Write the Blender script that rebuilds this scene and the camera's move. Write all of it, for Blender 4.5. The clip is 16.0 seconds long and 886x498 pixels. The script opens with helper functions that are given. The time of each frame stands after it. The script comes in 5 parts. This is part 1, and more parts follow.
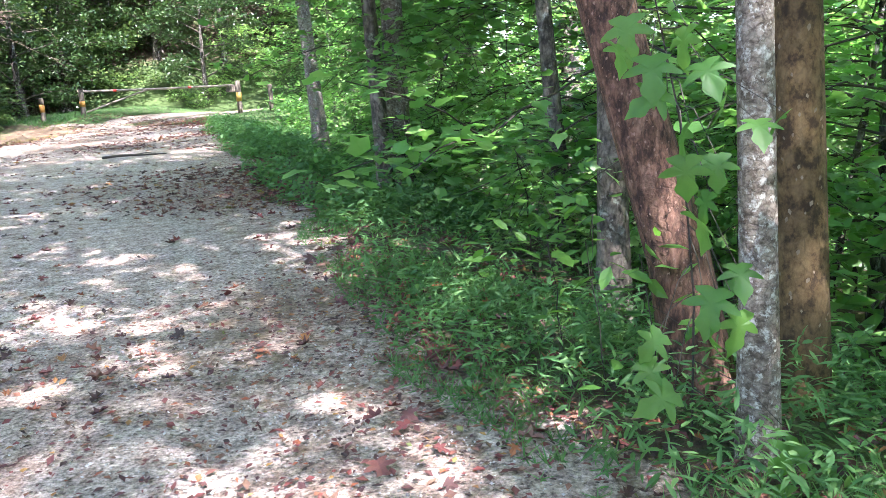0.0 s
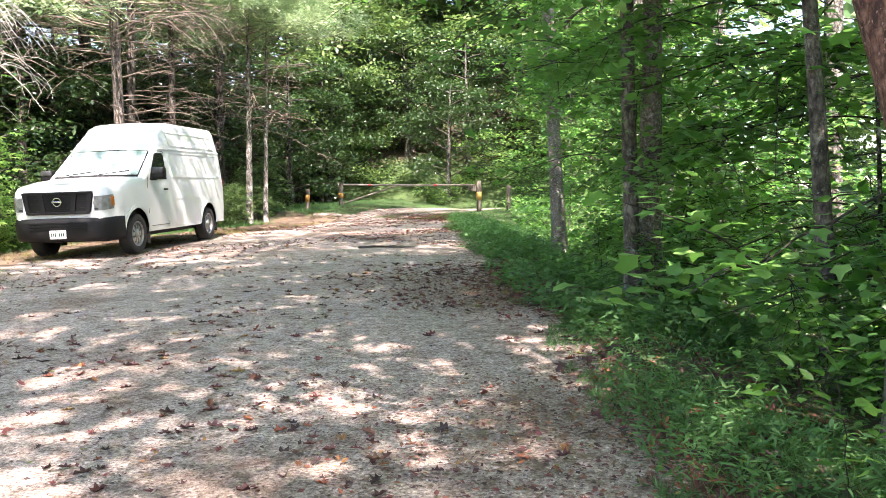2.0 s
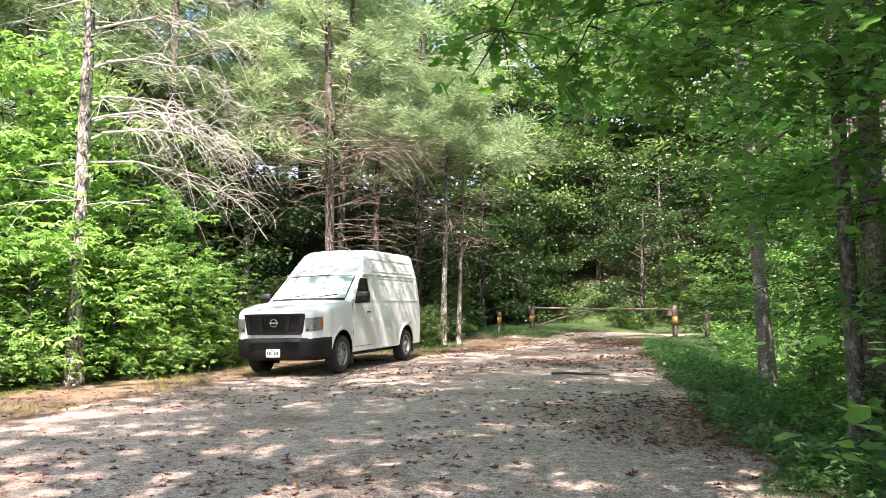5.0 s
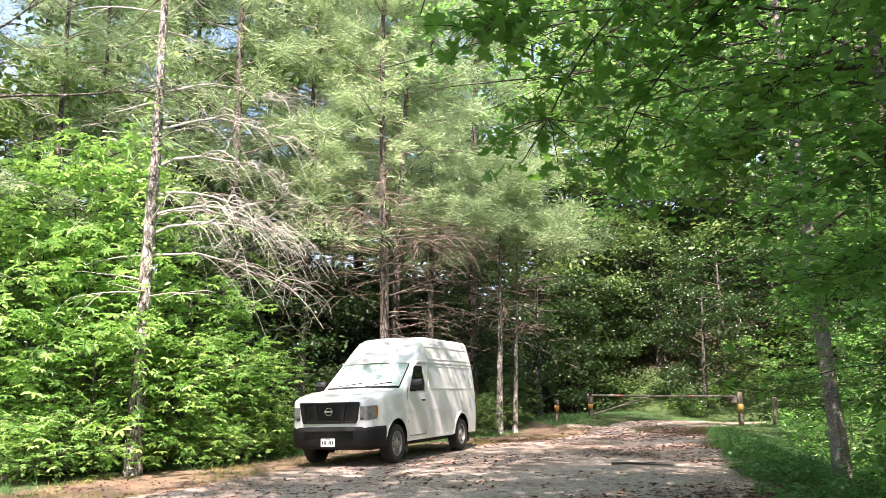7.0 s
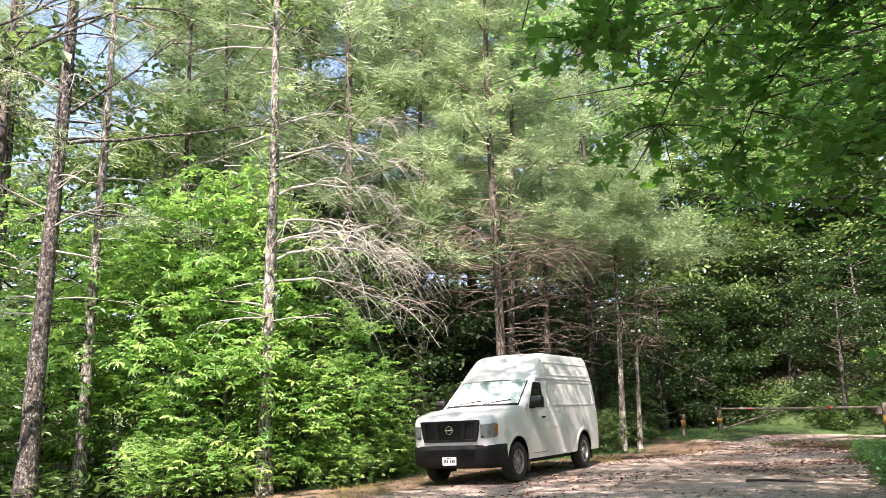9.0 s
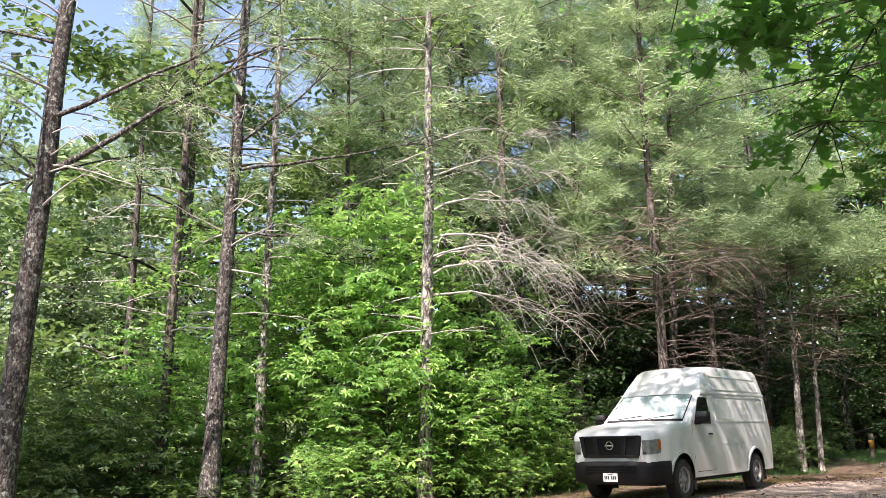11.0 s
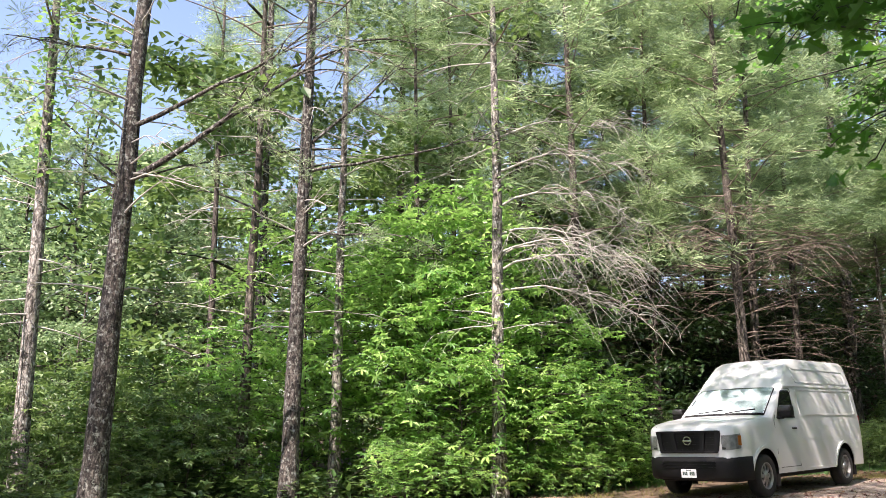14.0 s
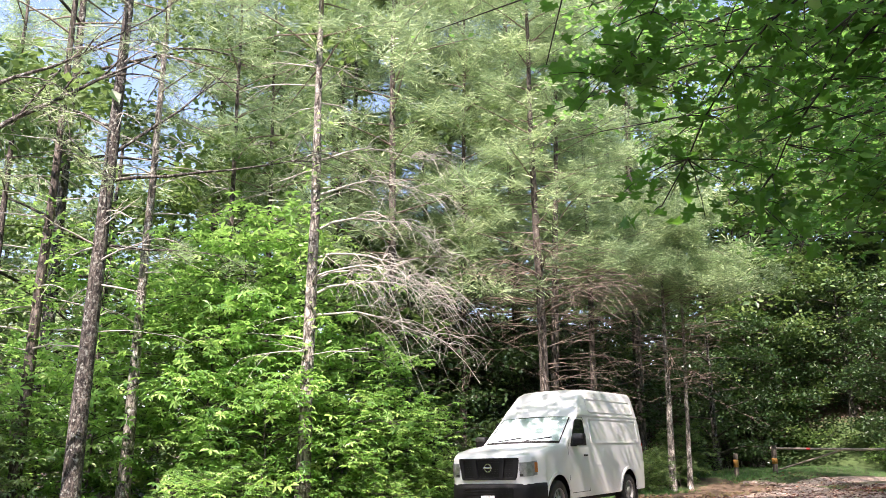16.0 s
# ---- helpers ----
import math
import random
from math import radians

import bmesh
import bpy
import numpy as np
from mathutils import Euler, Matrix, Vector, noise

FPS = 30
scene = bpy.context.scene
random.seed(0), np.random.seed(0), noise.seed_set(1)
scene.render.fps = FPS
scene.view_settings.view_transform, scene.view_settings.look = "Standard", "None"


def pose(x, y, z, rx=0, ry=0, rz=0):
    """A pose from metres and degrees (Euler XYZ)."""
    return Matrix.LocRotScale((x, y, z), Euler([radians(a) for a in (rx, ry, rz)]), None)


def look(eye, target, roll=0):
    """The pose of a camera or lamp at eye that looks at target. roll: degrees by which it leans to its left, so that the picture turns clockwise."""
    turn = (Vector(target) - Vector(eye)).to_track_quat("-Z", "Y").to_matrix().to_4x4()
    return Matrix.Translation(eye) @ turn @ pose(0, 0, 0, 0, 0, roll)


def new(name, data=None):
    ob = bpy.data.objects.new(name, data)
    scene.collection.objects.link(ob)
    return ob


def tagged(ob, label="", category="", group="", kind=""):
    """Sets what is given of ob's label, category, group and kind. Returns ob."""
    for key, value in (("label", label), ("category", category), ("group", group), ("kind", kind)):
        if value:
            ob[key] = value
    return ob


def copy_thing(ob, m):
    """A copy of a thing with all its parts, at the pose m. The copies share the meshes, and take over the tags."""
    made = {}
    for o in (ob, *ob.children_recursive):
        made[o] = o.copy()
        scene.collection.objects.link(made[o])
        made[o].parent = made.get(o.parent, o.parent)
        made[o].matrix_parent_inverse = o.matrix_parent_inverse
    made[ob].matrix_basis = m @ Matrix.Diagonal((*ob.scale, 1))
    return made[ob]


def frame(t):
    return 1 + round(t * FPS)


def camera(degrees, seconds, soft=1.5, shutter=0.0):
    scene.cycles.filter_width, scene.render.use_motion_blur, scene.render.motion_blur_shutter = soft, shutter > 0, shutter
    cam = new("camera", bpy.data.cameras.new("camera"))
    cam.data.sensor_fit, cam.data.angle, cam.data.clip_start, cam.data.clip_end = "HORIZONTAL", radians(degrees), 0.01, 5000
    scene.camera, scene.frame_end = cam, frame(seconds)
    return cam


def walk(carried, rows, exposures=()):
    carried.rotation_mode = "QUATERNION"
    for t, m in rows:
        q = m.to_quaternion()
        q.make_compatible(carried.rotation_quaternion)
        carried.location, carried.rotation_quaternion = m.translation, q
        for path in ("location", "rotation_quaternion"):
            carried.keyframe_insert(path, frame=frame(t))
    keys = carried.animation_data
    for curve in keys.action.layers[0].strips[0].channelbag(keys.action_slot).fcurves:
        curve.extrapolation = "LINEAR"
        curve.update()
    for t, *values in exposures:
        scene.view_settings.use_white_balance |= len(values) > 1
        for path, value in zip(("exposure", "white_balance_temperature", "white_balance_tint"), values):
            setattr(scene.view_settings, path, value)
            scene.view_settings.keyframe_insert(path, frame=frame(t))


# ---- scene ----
cam = camera(58.3, 16.0, soft=0.6)
PATH = [
    (0, (-0.161, 0.179, 1.33), (-0.13, 2.138, 0.929), -3.2),
    (0.5, (-0.236, 0.157, 1.338), (-0.325, 2.125, 0.996), -2.4),
    (1, (-0.289, 0.119, 1.363), (-0.497, 2.085, 1.063), -2.4),
    (1.5, (-0.325, 0.082, 1.394), (-0.668, 2.04, 1.174), -1.6),
    (2, (-0.357, 0.036, 1.415), (-0.868, 1.965, 1.279), -0.4),
    (2.5, (-0.375, -0.002, 1.427), (-1.002, 1.896, 1.36), 0.7),
    (3, (-0.391, -0.038, 1.433), (-1.097, 1.833, 1.391), 1.2),
    (3.5, (-0.411, -0.037, 1.442), (-1.18, 1.809, 1.418), 1.4),
    (4, (-0.41, -0.046, 1.455), (-1.243, 1.773, 1.454), 0.9),
    (4.5, (-0.404, -0.068, 1.487), (-1.291, 1.724, 1.561), 0.9),
    (5, (-0.408, -0.085, 1.503), (-1.354, 1.669, 1.67), 0.4),
    (7.5, (-0.354, -0.111, 1.484), (-1.435, 1.523, 1.886), 0.3),
    (8, (-0.364, -0.102, 1.484), (-1.491, 1.499, 1.893), 0.2),
    (8.5, (-0.369, -0.077, 1.488), (-1.556, 1.478, 1.903), -0.5),
    (9, (-0.377, -0.081, 1.491), (-1.649, 1.402, 1.917), -0.8),
    (9.5, (-0.379, -0.09, 1.492), (-1.733, 1.314, 1.929), -0.4),
    (12, (-0.287, 0.004, 1.501), (-1.926, 1.071, 1.918), 0.7),
    (12.5, (-0.294, 0.015, 1.501), (-1.98, 1.027, 1.865), 0.7),
    (13, (-0.303, 0.031, 1.508), (-2.013, 1.019, 1.824), 0.5),
    (13.5, (-0.274, 0.038, 1.524), (-1.965, 1.046, 1.878), 0.3),
    (14, (-0.239, 0.036, 1.548), (-1.889, 1.078, 1.987), 0.3),
    (14.5, (-0.249, 0.056, 1.562), (-1.844, 1.151, 2.069), 0.2),
    (15, (-0.251, 0.074, 1.558), (-1.774, 1.249, 2.106), 0.3),
    (15.5, (-0.245, 0.096, 1.552), (-1.691, 1.364, 2.099), 0.4),
    (16, (-0.24, 0.123, 1.547), (-1.593, 1.506, 2.052), 0.1),
]
walk(cam, [(t, look(eye, target, roll)) for t, eye, target, roll in PATH],
     exposures=((0.0, 3.18, 5950, 25), (1.0, 3.09, 6300, 25), (2.0, 2.77, 6600, 25), (4.0, 2.44, 6850, 24), (9.0, 1.95, 6850, 26), (12.0, 1.55, 6620, 25), (14.5, 1.59, 6720, 25), (16.0, 1.87, 6720, 27)))

# ---- world, sun, exposure ----
world = bpy.data.worlds.new("sky")
scene.world = world
world.use_nodes = True
wn, wl = world.node_tree.nodes, world.node_tree.links
sky = wn.new("ShaderNodeTexSky")
sky.sky_type = "NISHITA"
sky.sun_disc = False
SUN_EL, SUN_FROM = radians(56), Vector((0.45, -0.89))
sky.sun_elevation = SUN_EL
sky.sun_rotation = math.atan2(SUN_FROM.x, SUN_FROM.y)
wl.new(sky.outputs["Color"], wn["Background"].inputs["Color"])
wn["Background"].inputs["Strength"].default_value = 0.12
sun = new("sun", bpy.data.lights.new("sun", "SUN"))
sun.data.energy = 4.7
sun.data.angle = radians(0.53)
sun.data.color = (1.0, 0.95, 0.86)
flat = SUN_FROM.normalized() * math.cos(SUN_EL)
sun.matrix_world = look((flat.x * 50, flat.y * 50, math.sin(SUN_EL) * 50), (0, 0, 0))

rng = np.random.default_rng(7)


# ---- materials ----
def ramp(nt, stops):
    r = nt.nodes.new("ShaderNodeValToRGB")
    e = r.color_ramp.elements
    e[0].position, e[0].color = stops[0][0], (*stops[0][1], 1)
    e[1].position, e[1].color = stops[-1][0], (*stops[-1][1], 1)
    for p, c in stops[1:-1]:
        k = e.new(p)
        k.color = (*c, 1)
    return r


def noise_tex(nt, scale, detail=4.0, rough=0.6, vec=None, stretch=None):
    n = nt.nodes.new("ShaderNodeTexNoise")
    n.inputs["Scale"].default_value = scale
    n.inputs["Detail"].default_value = detail
    n.inputs["Roughness"].default_value = rough
    if vec is None:
        vec = nt.nodes.new("ShaderNodeTexCoord").outputs["Object"]
    if stretch:
        m = nt.nodes.new("ShaderNodeMapping")
        m.inputs["Scale"].default_value = stretch
        nt.links.new(vec, m.inputs["Vector"])
        vec = m.outputs["Vector"]
    nt.links.new(vec, n.inputs["Vector"])
    return n


def blank(name, rough=0.7, metal=0.0):
    m = bpy.data.materials.new(name)
    m.use_nodes = True
    b = m.node_tree.nodes["Principled BSDF"]
    b.inputs["Roughness"].default_value = rough
    b.inputs["Metallic"].default_value = metal
    return m, m.node_tree, b


def mixed(nt, fac, a, b, mode="MIX"):
    x = nt.nodes.new("ShaderNodeMix")
    x.data_type, x.blend_type = "RGBA", mode
    for sock, v in ((x.inputs[0], fac), (x.inputs[6], a), (x.inputs[7], b)):
        if isinstance(v, (int, float)):
            sock.default_value = v
        elif isinstance(v, tuple):
            sock.default_value = (*v, 1)
        else:
            nt.links.new(v, sock)
    return x.outputs[2]


def bumped(nt, b, height, strength, dist):
    u = nt.nodes.new("ShaderNodeBump")
    u.inputs["Strength"].default_value = strength
    u.inputs["Distance"].default_value = dist
    nt.links.new(height, u.inputs["Height"])
    nt.links.new(u.outputs["Normal"], b.inputs["Normal"])


def plain(name, col, rough=0.5, metal=0.0, vary=0.15, scale=8.0, coat=0.0):
    """Paint, plastic, rubber or metal with a faint uneven tone."""
    m, nt, b = blank(name, rough, metal)
    n = noise_tex(nt, scale)
    r = ramp(nt, [(0.3, tuple(c * (1 - vary) for c in col)), (0.7, tuple(min(1, c * (1 + vary)) for c in col))])
    nt.links.new(n.outputs["Fac"], r.inputs["Fac"])
    nt.links.new(r.outputs["Color"], b.inputs["Base Color"])
    b.inputs["Coat Weight"].default_value = coat
    b.inputs["Coat Roughness"].default_value = 0.08
    return m


def bark(name, dark, mid, light, lichen=None, amount=0.5, zstretch=0.25, scale=14.0, relief=0.02, patch=9.0, crack=0.5, spots=0.0):
    """Bark: streaked tone, dark cracks between plates, lichen patches."""
    m, nt, b = blank(name, 0.9)
    n = noise_tex(nt, scale, 8, 0.7, stretch=(1, 1, zstretch))
    r = ramp(nt, [(0.40, dark), (0.5, mid), (0.61, light)])
    nt.links.new(n.outputs["Fac"], r.inputs["Fac"])
    col = r.outputs["Color"]
    big = noise_tex(nt, 1.7, 3, stretch=(1, 1, 0.6))
    rb = ramp(nt, [(0.35, (0.55, 0.52, 0.5)), (0.65, (1.1, 1.1, 1.1))])
    nt.links.new(big.outputs["Fac"], rb.inputs["Fac"])
    col = mixed(nt, 1.0, col, rb.outputs["Color"], "MULTIPLY")
    if lichen:
        for sc, am, on in ((patch, amount, 1.0), (patch * 0.35, 0.59, spots)):
            if on:
                l = noise_tex(nt, sc, 7, 0.72)
                rl = ramp(nt, [(am, (0, 0, 0)), (am + 0.09, (0.85, 0.85, 0.85))])
                nt.links.new(l.outputs["Fac"], rl.inputs["Fac"])
                col = mixed(nt, rl.outputs["Color"], col, tuple(min(1.0, c * (1.0 if sc == patch else 1.25)) for c in lichen))
    warp = noise_tex(nt, scale * 0.7, 3, 0.6)
    ad = nt.nodes.new("ShaderNodeVectorMath")
    ad.operation = "MULTIPLY_ADD"
    nt.links.new(warp.outputs["Color"], ad.inputs[0])
    ad.inputs[1].default_value = (1.6 / scale, 1.6 / scale, 1.6 / scale)
    nt.links.new(nt.nodes.new("ShaderNodeTexCoord").outputs["Object"], ad.inputs[2])
    mp = nt.nodes.new("ShaderNodeMapping")
    mp.inputs["Scale"].default_value = (1, 1, zstretch)
    nt.links.new(ad.outputs["Vector"], mp.inputs["Vector"])
    v = nt.nodes.new("ShaderNodeTexVoronoi")
    v.feature = "DISTANCE_TO_EDGE"
    v.inputs["Scale"].default_value = scale
    nt.links.new(mp.outputs["Vector"], v.inputs["Vector"])
    rv = ramp(nt, [(0.0, (0, 0, 0)), (0.16, (1, 1, 1))])
    nt.links.new(v.outputs["Distance"], rv.inputs["Fac"])
    shade = mixed(nt, rv.outputs["Color"], (1 - crack, 1 - crack, 1 - crack), (1.0, 1.0, 1.0))
    nt.links.new(mixed(nt, 1.0, col, shade, "MULTIPLY"), b.inputs["Base Color"])
    add = nt.nodes.new("ShaderNodeMath")
    add.operation = "MULTIPLY_ADD"
    nt.links.new(rv.outputs["Color"], add.inputs[0])
    add.inputs[1].default_value = crack
    nt.links.new(n.outputs["Fac"], add.inputs[2])
    bumped(nt, b, add.outputs[0], 0.8, relief)
    return m


def leafy(name, dark, mid, light, through_col, share=0.45, rough=0.45, single=False):
    """Thin leaves that let some light through; each leaf has its own tone."""
    m, nt, b = blank(name, rough)
    g = nt.nodes.new("ShaderNodeNewGeometry")
    r = ramp(nt, [(0.0, dark), (0.55, mid), (1.0, light)])
    nt.links.new(nt.nodes.new("ShaderNodeObjectInfo").outputs["Random"] if single else g.outputs["Random Per Island"], r.inputs["Fac"])
    n = noise_tex(nt, 28.0 if single else 0.35, 4 if single else 2)
    rn = ramp(nt, [(0.3, (0.75, 0.8, 0.75)), (0.7, (1.2, 1.15, 1.0))])
    nt.links.new(n.outputs["Fac"], rn.inputs["Fac"])
    col = mixed(nt, 1.0, r.outputs["Color"], rn.outputs["Color"], "MULTIPLY")
    k = 1 / (1 - share)
    nt.links.new(mixed(nt, 1.0, col, (k, k, k), "MULTIPLY"), b.inputs["Base Color"])
    t = nt.nodes.new("ShaderNodeBsdfTranslucent")
    tc = mixed(nt, 0.75, col, tuple(min(1.0, c * 1.35) for c in through_col))
    nt.links.new(tc, t.inputs["Color"])
    ms = nt.nodes.new("ShaderNodeMixShader")
    ms.inputs["Fac"].default_value = share
    out = nt.nodes["Material Output"]
    nt.links.new(b.outputs[0], ms.inputs[1])
    nt.links.new(t.outputs[0], ms.inputs[2])
    nt.links.new(ms.outputs[0], out.inputs["Surface"])
    return m


def fallen_mat(name, by_object):
    m, nt, b = blank(name, 0.75)
    src = nt.nodes.new("ShaderNodeObjectInfo").outputs["Random"] if by_object else nt.nodes.new("ShaderNodeNewGeometry").outputs["Random Per Island"]
    r = ramp(nt, [(0.0, (0.045, 0.026, 0.024)), (0.3, (0.10, 0.036, 0.034)), (0.55, (0.20, 0.050, 0.046)), (0.76, (0.17, 0.10, 0.068)), (0.90, (0.29, 0.085, 0.04)), (0.98, (0.34, 0.19, 0.055)), (1.0, (0.16, 0.2, 0.06))])
    nt.links.new(src, r.inputs["Fac"])
    n = noise_tex(nt, 30.0)
    rn = ramp(nt, [(0.3, (0.6, 0.6, 0.6)), (0.7, (1.25, 1.2, 1.15))])
    nt.links.new(n.outputs["Fac"], rn.inputs["Fac"])
    nt.links.new(mixed(nt, 1.0, r.outputs["Color"], rn.outputs["Color"], "MULTIPLY"), b.inputs["Base Color"])
    return m


def stone_mat():
    m, nt, b = blank("stone", 0.9)
    r = ramp(nt, [(0.0, (0.16, 0.14, 0.13)), (0.5, (0.38, 0.35, 0.325)), (1.0, (0.62, 0.585, 0.55))])
    nt.links.new(nt.nodes.new("ShaderNodeNewGeometry").outputs["Random Per Island"], r.inputs["Fac"])
    nt.links.new(r.outputs["Color"], b.inputs["Base Color"])
    return m


MAT = {
    "fallen": fallen_mat("fallen", False),
    "fallen_one": fallen_mat("fallen_one", True),
    "stone": stone_mat(),
    "pine_bark": bark("pine_bark", (0.045, 0.036, 0.031), (0.13, 0.108, 0.092), (0.24, 0.205, 0.175), (0.40, 0.41, 0.36), 0.60, 0.3, 16.0, 0.02, 9.0, 0.6),
    "pine_dark": bark("pine_dark", (0.018, 0.015, 0.013), (0.085, 0.071, 0.061), (0.225, 0.20, 0.172), (0.37, 0.38, 0.335), 0.52, 0.35, 18.0, 0.02, 13.0, 0.65),
    "pine_pale": bark("pine_pale", (0.075, 0.064, 0.054), (0.31, 0.285, 0.25), (0.52, 0.49, 0.44), (0.62, 0.62, 0.57), 0.54, 0.35, 13.0, 0.02, 7.0, 0.7),
    "brown_bark": bark("brown_bark", (0.05, 0.026, 0.018), (0.15, 0.079, 0.052), (0.26, 0.155, 0.108), (0.33, 0.25, 0.19), 0.62, 0.4, 34.0, 0.006, 70.0, 0.4),
    "tan_bark": bark("tan_bark", (0.05, 0.03, 0.012), (0.145, 0.093, 0.036), (0.21, 0.145, 0.066), (0.25, 0.20, 0.11), 0.64, 0.7, 26.0, 0.004, 60.0, 0.25),
    "lichen_bark": bark("lichen_bark", (0.095, 0.075, 0.056), (0.215, 0.185, 0.15), (0.32, 0.29, 0.245), (0.50, 0.505, 0.46), 0.53, 1.2, 40.0, 0.003, 42.0, 0.4, 1.0),
    "grey_bark": bark("grey_bark", (0.05, 0.043, 0.036), (0.15, 0.128, 0.104), (0.27, 0.242, 0.20), (0.34, 0.355, 0.30), 0.57, 0.5, 20.0, 0.006, 11.0, 0.45),
    "twig": plain("twig", (0.045, 0.038, 0.03), 0.9, 0, 0.4),
    "dead_twig": plain("dead_twig", (0.42, 0.395, 0.355), 0.9, 0, 0.3, 2.0),
    "brown_twig": plain("brown_twig", (0.20, 0.155, 0.125), 0.9, 0, 0.35, 2.0),
    "maple": leafy("maple", (0.018, 0.054, 0.020), (0.056, 0.136, 0.043), (0.155, 0.255, 0.090), (0.23, 0.50, 0.09), 0.48, 0.34),
    # sunny_leaf carries sunlight in its colour; far_leaf is its darker, shaded counterpart on saplings
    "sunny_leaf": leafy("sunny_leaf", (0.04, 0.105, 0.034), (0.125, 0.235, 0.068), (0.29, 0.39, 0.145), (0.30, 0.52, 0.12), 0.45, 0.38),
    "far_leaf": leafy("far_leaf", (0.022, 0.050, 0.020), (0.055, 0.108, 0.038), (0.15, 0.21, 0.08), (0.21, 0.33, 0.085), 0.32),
    # tulip leaves; also on the high boughs, where this darker green stands for shade
    "tulip_and_shade_leaf": leafy("tulip_and_shade_leaf", (0.026, 0.076, 0.018), (0.042, 0.105, 0.024), (0.065, 0.135, 0.032), (0.17, 0.40, 0.045), 0.5, 0.5, True),
    "needles": leafy("needles", (0.045, 0.085, 0.048), (0.185, 0.27, 0.14), (0.47, 0.56, 0.35), (0.34, 0.45, 0.22), 0.32, 0.45),
    # distance haze painted into the leaf colour, paler and bluer than far_leaf
    "hazy_leaf": leafy("hazy_leaf", (0.06, 0.11, 0.054), (0.145, 0.22, 0.112), (0.28, 0.355, 0.195), (0.25, 0.37, 0.17), 0.33),
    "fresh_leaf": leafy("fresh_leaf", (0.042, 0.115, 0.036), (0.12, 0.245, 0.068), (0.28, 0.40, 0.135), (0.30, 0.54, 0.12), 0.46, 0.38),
    # glossy shrub leaves; the deep shade under the trees is put into the colour
    "shaded_shrub_leaf": leafy("shaded_shrub_leaf", (0.013, 0.032, 0.014), (0.028, 0.063, 0.024), (0.058, 0.10, 0.04), (0.08, 0.17, 0.03), 0.22, 0.35),
    "grass": leafy("grass", (0.020, 0.062, 0.024), (0.047, 0.122, 0.043), (0.10, 0.185, 0.07), (0.16, 0.33, 0.07), 0.4, 0.65),
    "dry_grass": leafy("dry_grass", (0.10, 0.10, 0.035), (0.18, 0.16, 0.06), (0.27, 0.23, 0.10), (0.3, 0.3, 0.08), 0.3),
}


def ground_material():
    """Gravel, verge and forest litter, told apart by the sheet's own surface mask."""
    m, nt, b = blank("ground", 0.95)
    at = nt.nodes.new("ShaderNodeVertexColor")
    at.layer_name = "surface"
    sep = nt.nodes.new("ShaderNodeSeparateColor")
    nt.links.new(at.outputs["Color"], sep.inputs["Color"])
    fine = noise_tex(nt, 45.0, 8, 0.75)
    v = nt.nodes.new("ShaderNodeTexVoronoi")
    v.inputs["Scale"].default_value = 70.0
    nt.links.new(nt.nodes.new("ShaderNodeTexCoord").outputs["Object"], v.inputs["Vector"])
    bw = nt.nodes.new("ShaderNodeRGBToBW")
    nt.links.new(v.outputs["Color"], bw.inputs["Color"])
    grey = ramp(nt, [(0.37, (0.105, 0.088, 0.077)), (0.48, (0.345, 0.310, 0.282)), (0.62, (0.60, 0.555, 0.515))])
    nt.links.new(fine.outputs["Fac"], grey.inputs["Fac"])
    stone = mixed(nt, 0.5, grey.outputs["Color"], bw.outputs["Val"], "SOFT_LIGHT")
    wide = noise_tex(nt, 0.55, 4, 0.6)
    tone = ramp(nt, [(0.33, (0.68, 0.575, 0.50)), (0.5, (1.0, 0.96, 0.92)), (0.7, (1.1, 1.08, 1.05))])
    nt.links.new(wide.outputs["Fac"], tone.inputs["Fac"])
    gravel = mixed(nt, 1.0, stone, tone.outputs["Color"], "MULTIPLY")
    mott = noise_tex(nt, 9.0, 6, 0.75)
    dirt = ramp(nt, [(0.38, (0.66, 0.52, 0.46)), (0.50, (1.06, 0.96, 0.92)), (0.64, (1.32, 1.24, 1.2))])
    nt.links.new(mott.outputs["Fac"], dirt.inputs["Fac"])
    gravel = mixed(nt, 1.0, gravel, dirt.outputs["Color"], "MULTIPLY")
    ln = noise_tex(nt, 22.0, 6, 0.8)
    litter = ramp(nt, [(0.3, (0.065, 0.046, 0.03)), (0.5, (0.165, 0.112, 0.072)), (0.7, (0.28, 0.20, 0.132))])
    nt.links.new(ln.outputs["Fac"], litter.inputs["Fac"])
    gn = noise_tex(nt, 30.0, 5, 0.7)
    turf = ramp(nt, [(0.3, (0.025, 0.05, 0.012)), (0.6, (0.06, 0.10, 0.025)), (0.8, (0.13, 0.12, 0.06))])
    nt.links.new(gn.outputs["Fac"], turf.inputs["Fac"])
    pick = noise_tex(nt, 5.0, 5, 0.7)
    def edge(ch):
        a = nt.nodes.new("ShaderNodeMath")
        a.operation = "ADD"
        nt.links.new(sep.outputs[ch], a.inputs[0])
        nt.links.new(pick.outputs["Fac"], a.inputs[1])
        r = ramp(nt, [(0.86, (0, 0, 0)), (1.0, (1, 1, 1))])
        nt.links.new(a.outputs[0], r.inputs["Fac"])
        return r.outputs["Color"]
    forest = ramp(nt, [(0.3, (0.03, 0.022, 0.014)), (0.6, (0.09, 0.06, 0.038)), (0.8, (0.16, 0.11, 0.07))])
    nt.links.new(ln.outputs["Fac"], forest.inputs["Fac"])
    c = mixed(nt, edge("Red"), forest.outputs["Color"], gravel)
    c = mixed(nt, edge("Blue"), c, litter.outputs["Color"])
